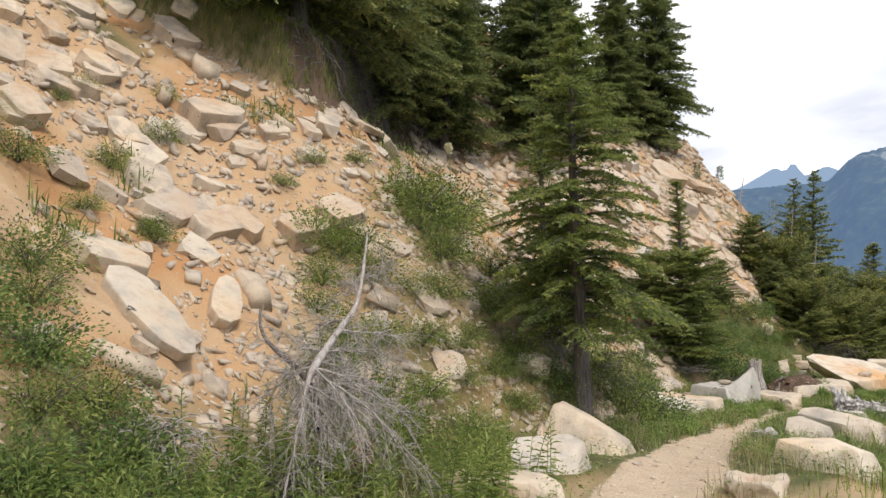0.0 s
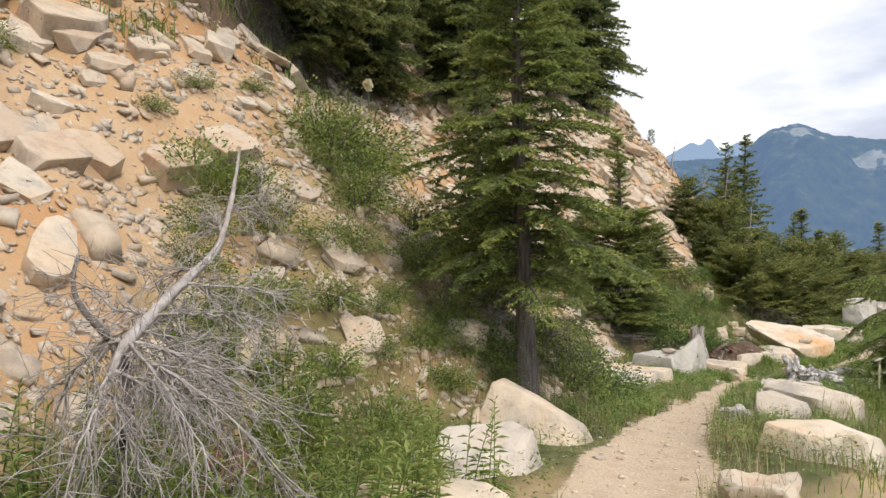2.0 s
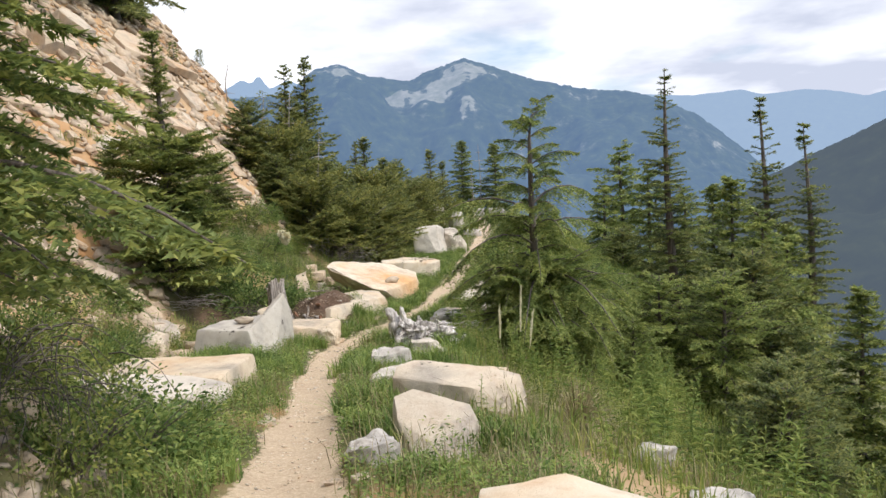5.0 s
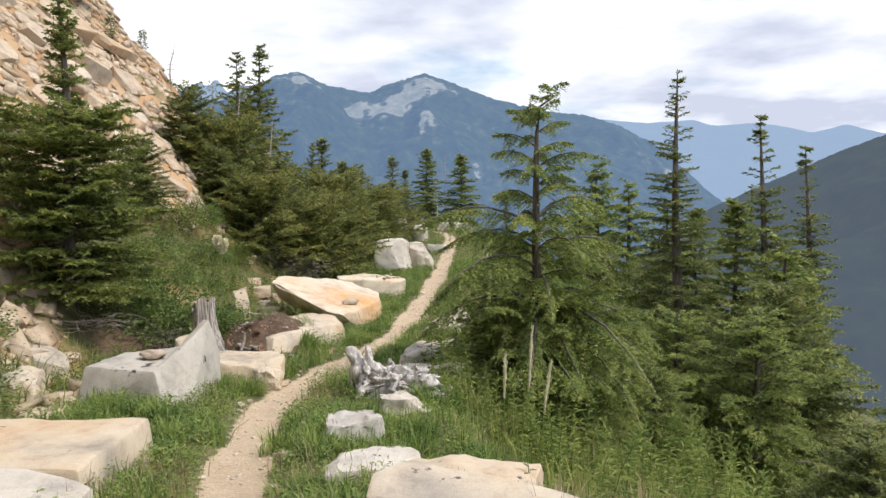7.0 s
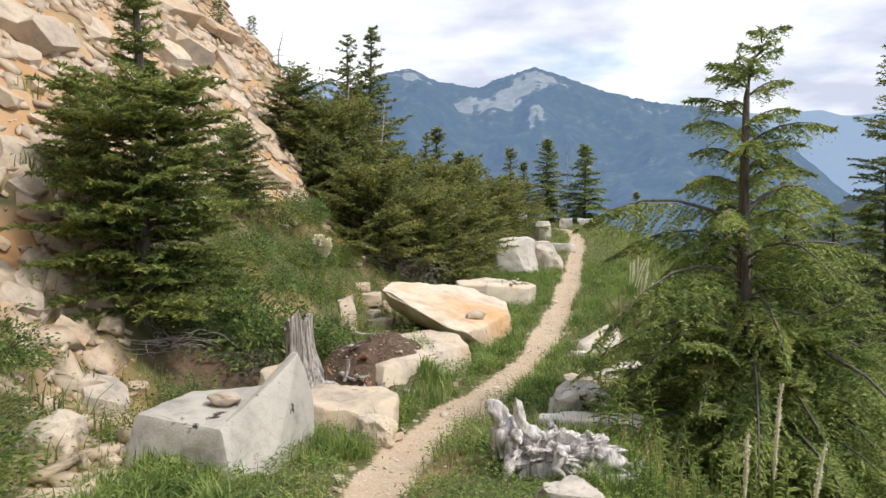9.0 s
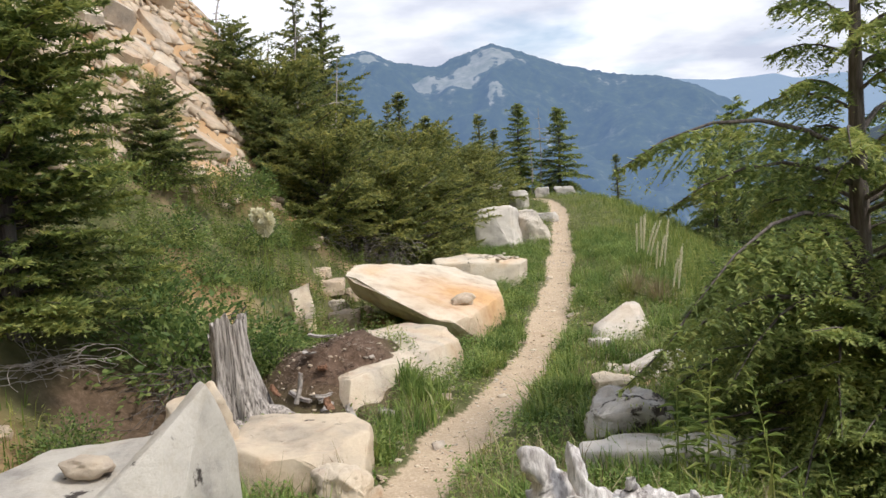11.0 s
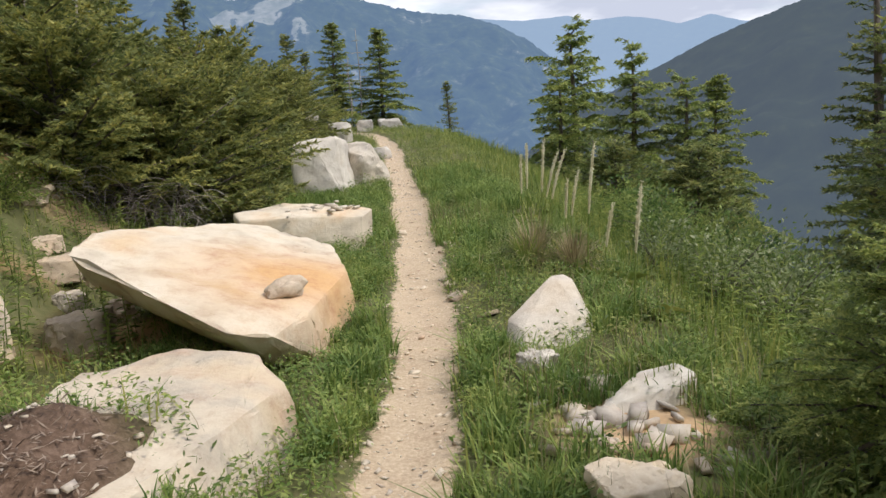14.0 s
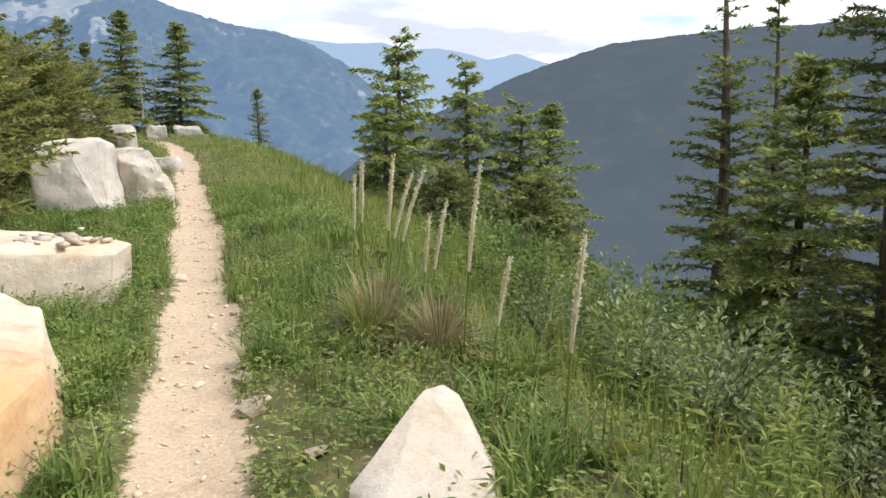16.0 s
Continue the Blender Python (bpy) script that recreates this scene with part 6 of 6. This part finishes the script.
def snag(x, y, zb, zt, seed, needles=False, label="thin grey dead tree standing on the ridge"):
    g = np.random.RandomState(seed)
    top = thing("dead_tree", label, "tree", "snags on the ridge", pose(x, y, zb))
    H = zt - zb
    s = np.linspace(0, 1, 10)[:, None]
    line = s * np.array([.12, .05, H]) + .04 * np.sin(s * 6 + seed) * np.array([1, 1, 0])
    v, f4 = tube(line, np.linspace(.035, .008, 10), 6)
    part("trunk", quick_mesh("trunk", v, f4, M_TWIG, True), top)
    bag = Bag()
    for k in range(34):
        f = g.uniform(.2, 1)
        o = line[int(f * 9)]
        a, L = g.uniform(0, 6.28), H * .16 * (1.25 - f) * g.uniform(.5, 1.3)
        q = np.linspace(0, 1, 4)[:, None]
        bag.add(*tube(o + q * L * np.array([math.cos(a), math.sin(a), .15]) - np.array([0, 0, .3]) * q * q * L, np.linspace(.01, .003, 4), 4))
    tagged(part("branchwork", bag.mesh("branchwork", M_TWIG), top), kind="stuff")
    if needles:
        n = 260
        f = g.uniform(.35, 1, n)
        a = g.uniform(0, 6.28, n)
        r = H * .26 * g.rand(n) * (1.25 - f)
        P = np.stack([.12 * f + r * np.cos(a), .05 * f + r * np.sin(a), f * H], -1)
        w = unit(np.stack([np.cos(a), np.sin(a), g.normal(0, .3, n)], -1))
        v, f3 = leaflets(P, w, unit(np.cross(w, g.normal(0, 1, (n, 3)))), np.full(n, .10), np.full(n, .035))
        part("crown", quick_mesh("crown", v, f3, M_FIR), top)


stump()
splinters()
root_wad()
dead_sapling()
broken_log()
snag(-10.7, 24, 7.61, 8.62, 1, True, "small ragged fir on the rocky ridge")
snag(-9.0, 22, 6.14, 7.72, 2)
snag(-8.3, 24, 4.42, 6.8, 3, True, "small ragged fir on the rocky ridge")
snag(-10.25, 20, 6.9, 8.1, 4, True, "small ragged fir on the rocky ridge")
snag(.35, 32.0, 0.85, 4.6, 5, False, "leafless grey conifer among dark firs")
snag(-.05, 31.4, 0.96, 3.6, 6, False, "leafless grey conifer among dark firs")
snag(-5.6, 17, 1.37, 5.64, 7, False, "thin leafless sapling rising from shrubs")
snag(-4.4, 15, 0.61, 4.3, 8, False, "thin leafless sapling rising from shrubs")


def bank_roots():
    """Bare roots and dry twigs that hang from the undercut bank."""
    g = np.random.RandomState(12)
    bag = Bag()
    for k in range(260):
        y = g.uniform(-4.5, 4.2)
        x = float(trail_x(y)) - float(bank_line(y)) - g.uniform(-.1, .3)
        z = height_at(x - .15, y) + .05
        L = g.uniform(.3, 1.0)
        q = np.linspace(0, 1, 6)[:, None]
        w = np.array([x, y, z]) + q * L * np.array([g.uniform(.1, .6), g.normal(0, .4), .1]) - np.array([0, 0, 1]) * q * q * L * g.uniform(.6, 1.1) + g.normal(0, .03, (6, 3)) * q
        bag.add(*tube(w, np.linspace(.012, .003, 6), 4))
    tagged(new("bank_roots", bag.mesh("bank_roots", M_BARK)), "tangled bare roots hanging from the undercut bank", "roots", kind="stuff")


bank_roots()


def dead_brush(x, y, n, r, h, seed):
    """Dry bare twigs arching under living conifer shrubs."""
    g = np.random.RandomState(seed)
    top = thing("dead_brush", "tangle of dry grey-brown twigs under conifer shrubs", "dead wood", "dead brush under the shrubs", pose(x, y, height_at(x, y)))
    bag = Bag()
    for k in range(n):
        a, L = g.uniform(0, 6.283), r * g.uniform(.4, 1.1)
        o = np.array([g.normal(0, r * .3), g.normal(0, r * .3), h * g.uniform(.3, 1)])
        q = np.linspace(0, 1, 6)[:, None]
        w = o + q * L * np.array([math.cos(a), math.sin(a), .3]) - np.array([0, 0, 1]) * q ** 2 * g.uniform(.3, 1.0) * h + g.normal(0, .02, (6, 3)) * q
        w[:, 2] = np.maximum(w[:, 2], surface(x + w[:, 0], y + w[:, 1]) - height_at(x, y) + .01)
        bag.add(*tube(w, np.linspace(.005, .0015, 6), 4))
    tagged(part("branchwork", bag.mesh("branchwork", M_TWIG if seed % 2 else M_BARK), top), kind="stuff")


for k, (x, y, n, r, h) in enumerate([(-3.6, 13.2, 80, .6, .6), (-3.2, 13.8, 80, .5, .8), (-2.9, 14.6, 80, .5, .7), (-4.1, 12.8, 50, .5, .5), (-2.6, 15.8, 60, .5, .6), (-2.9, -3.4, 80, .5, .6), (-2.5, -2.6, 90, .5, .7), (-2.3, -9.35, 110, .45, .5), (-1.75, -8.6, 90, .4, .5), (-2.75, -7.6, 90, .4, .7), (-3.9, 6.3, 70, .5, .5), (-4.9, 6.0, 50, .5, .25)]):
    dead_brush(x, y, n, r, h, 300 + k)


# ---- flowers and tussocks ----
def flower_stalk(x, y, ztop, fat, seed, label, lean=(0, 0), share=.45):
    """A tall stem with a dense spike of small cream flowers."""
    g = np.random.RandomState(seed)
    z = height_at(x, y)
    top = thing("beargrass", label, "flower", "flower stalks beside the path", pose(x, y, z))
    H = ztop - z
    s = np.linspace(0, 1, 9)[:, None]
    line = s * np.array([0, 0, H]) + s ** 2 * np.array([lean[0], lean[1], 0]) - np.array([lean[0], lean[1], 0])
    line[0, 2] -= .03
    v, f4 = tube(line, np.linspace(.008, .004, 9), 6)
    part("stem", quick_mesh("stem", v, f4, M_WEED, True), top)
    u = np.linspace(0, 1, 12)
    core = np.stack([np.interp(1 - share + share * u, s[:, 0], line[:, q]) for q in range(3)], -1)
    v, f4 = tube(core, fat * .62 * np.sqrt(np.clip(np.sin(np.pi * (.12 + .86 * u)), .02, 1)), 9)
    part("flower_core", quick_mesh("flower_core", v + g.normal(0, fat * .05, v.shape), f4, M_BLOOM, True), top)
    n = 320
    f = 1 - share * g.rand(n) ** .9
    P = np.stack([np.interp(f, s[:, 0], line[:, q]) for q in range(3)], -1)
    a = g.uniform(0, 6.283, n)
    u = (1 - f) / share
    r = fat * (.55 + .9 * np.sin(np.clip(1 - u, 0, 1) * 2.6) * .6) * g.uniform(.5, 1, n)
    w = unit(np.stack([np.cos(a), np.sin(a), g.normal(.5, .3, n)], -1))
    P = P + w * (r * .45)[:, None]
    v, f3 = leaflets(P, w, unit(np.cross(w, g.normal(0, 1, (n, 3)))), np.maximum(r, .008), np.maximum(r * .9, .007))
    part("flower_spike", quick_mesh("flower_spike", v, f3, M_BLOOM), top, "cream flower spike")
    n = 26
    a = g.uniform(0, 6.283, n)
    w = unit(np.stack([np.cos(a), np.sin(a), g.uniform(.5, 1.6, n)], -1))
    v, f3 = leaflets(np.zeros((n, 3)), w, unit(np.cross(w, np.array([[0, 0, 1.]]))), g.uniform(.2, .42, n), np.full(n, .012), .5)
    tagged(part("foliage", quick_mesh("foliage", v, f3, M_GRASS), top), kind="stuff")


TALL = "tall pale flower stalk standing in the grassy slope"
for k, (x, y, zt, lx) in enumerate([(.74, 11.36, 1.21, .06), (.90, 11.4, 1.09, .2), (.94, 11.3, 1.10, .22), (.81, 10.9, .84, .05), (.89, 10.8, .95, .12), (.81, 10.17, 1.21, .1), (.85, 9.9, .72, .1),
                                    (.70, 9.0, .98, .08), (.88, 12.5, 1.11, .02), (.81, 12.5, 1.0, .02), (1.0, 12.9, 1.1, .03), (.58, 3.0, .96, .05), (.28, 2.6, .78, .02), (.70, 2.6, .72, .1)]):
    flower_stalk(x, y, zt, .018, 200 + k, TALL, (lx, 0), .5)
CLUB = "stout beargrass stalk with a club-shaped cream flower head"
for k, (x, y, zt) in enumerate([(-3.74, 7.98, 1.66), (-3.62, 7.92, 1.62), (-4.98, -1.54, 3.18), (-4.72, -1.54, 3.13), (-6.88, -.84, 5.26), (-4.2, .6, 4.9 - 2.2)]):
    flower_stalk(x, y, zt, .07, 240 + k, CLUB, (.14 if k % 2 else -.1, 0), .13)


def tussock(x, y, r, h, n, seed, mat, label):
    g = np.random.RandomState(seed)
    top = thing("grass_tussock", label, "grass", "tussocks", pose(x, y, height_at(x, y)))
    a, t = g.uniform(0, 6.283, n), g.uniform(.15, 1.3, n)
    V = []
    L = h * g.uniform(.7, 1.4, n)
    for q, wd in ((0, 1), (.35, .9), (.7, .6), (1, 0)):
        out = L * q * np.sin(t) * (1 + .2 * q)
        z = L * q * np.cos(t) - .55 * L * q * q * np.sin(t) + .02
        c = np.stack([np.cos(a) * (out + r * .2), np.sin(a) * (out + r * .2), np.maximum(z, .005)], -1)
        sd = np.stack([-np.sin(a), np.cos(a), 0 * a], -1) * .004 * wd
        V += [c - sd, c + sd]
    V = np.stack(V, 1).reshape(-1, 3)
    i = np.arange(n)[:, None] * 8
    F = np.concatenate([i + np.array([[k, k + 1, k + 3, k + 2]]) for k in (0, 2, 4)])
    part("grass_blade", quick_mesh("grass_blade", V, F, mat), top)


DRY = "drooping tussock of dry straw-coloured grass"
for x, y, r, h, mat in [(.48, 11.0, .3, .42, M_DRYGRASS), (.70, 10.5, .25, .38, M_DRYGRASS), (.35, 10.85, .2, .35, M_GRASS), (-.35, -9.3, .3, .5, M_GRASS), (-.75, -8.9, .3, .5, M_DRYGRASS), (-4.6, 2.6, .4, .6, M_GRASS), (-4.95, 2.9, .35, .5, M_DRYGRASS), (.9, .35, .3, .45, M_DRYGRASS),
                        (-3.0, -2.2, .35, .45, M_GRASS), (-2.55, -6.9, .35, .5, M_GRASS), (-5.5, -9.6, .35, .45, M_GRASS), (.2, -.6, .25, .35, M_DRYGRASS), (-4.3, 1.6, .35, .5, M_GRASS), (1.2, 4.0, .3, .4, M_DRYGRASS)]:
    tussock(x, y, r, h, 420, int(abs(x * 100 + y * 10)), mat, DRY if mat is M_DRYGRASS else "arching tussock of long green grass")


def mound_litter():
    """Needles, bark crumbs and small dry twigs strewn over the dirt mound and round the stump."""
    g = np.random.RandomState(77)
    n = 5200
    x, y = g.normal(-2.85, .42, n), g.normal(6.5, .45, n)
    z = surface(x, y) + .006
    a = g.uniform(0, 6.283, n)
    w = np.stack([np.cos(a), np.sin(a), g.normal(0, .35, n)], -1)
    v, f = leaflets(np.stack([x, y, z], -1), unit(w), unit(np.cross(w, np.array([[0, 0, 1.]]) + g.normal(0, .3, (n, 3)))), g.uniform(.02, .07, n), g.uniform(.004, .009, n))
    tagged(new("forest_litter", quick_mesh("forest_litter", v, f, M_LITTER)), "dry needles, bark crumbs and twigs on the dirt", "litter", kind="stuff")


M_LITTER = foliage_material("dry_litter", (0.06, 0.04, 0.03), (0.16, 0.11, 0.08), (0.36, 0.29, 0.23), 0.1)
mound_litter()
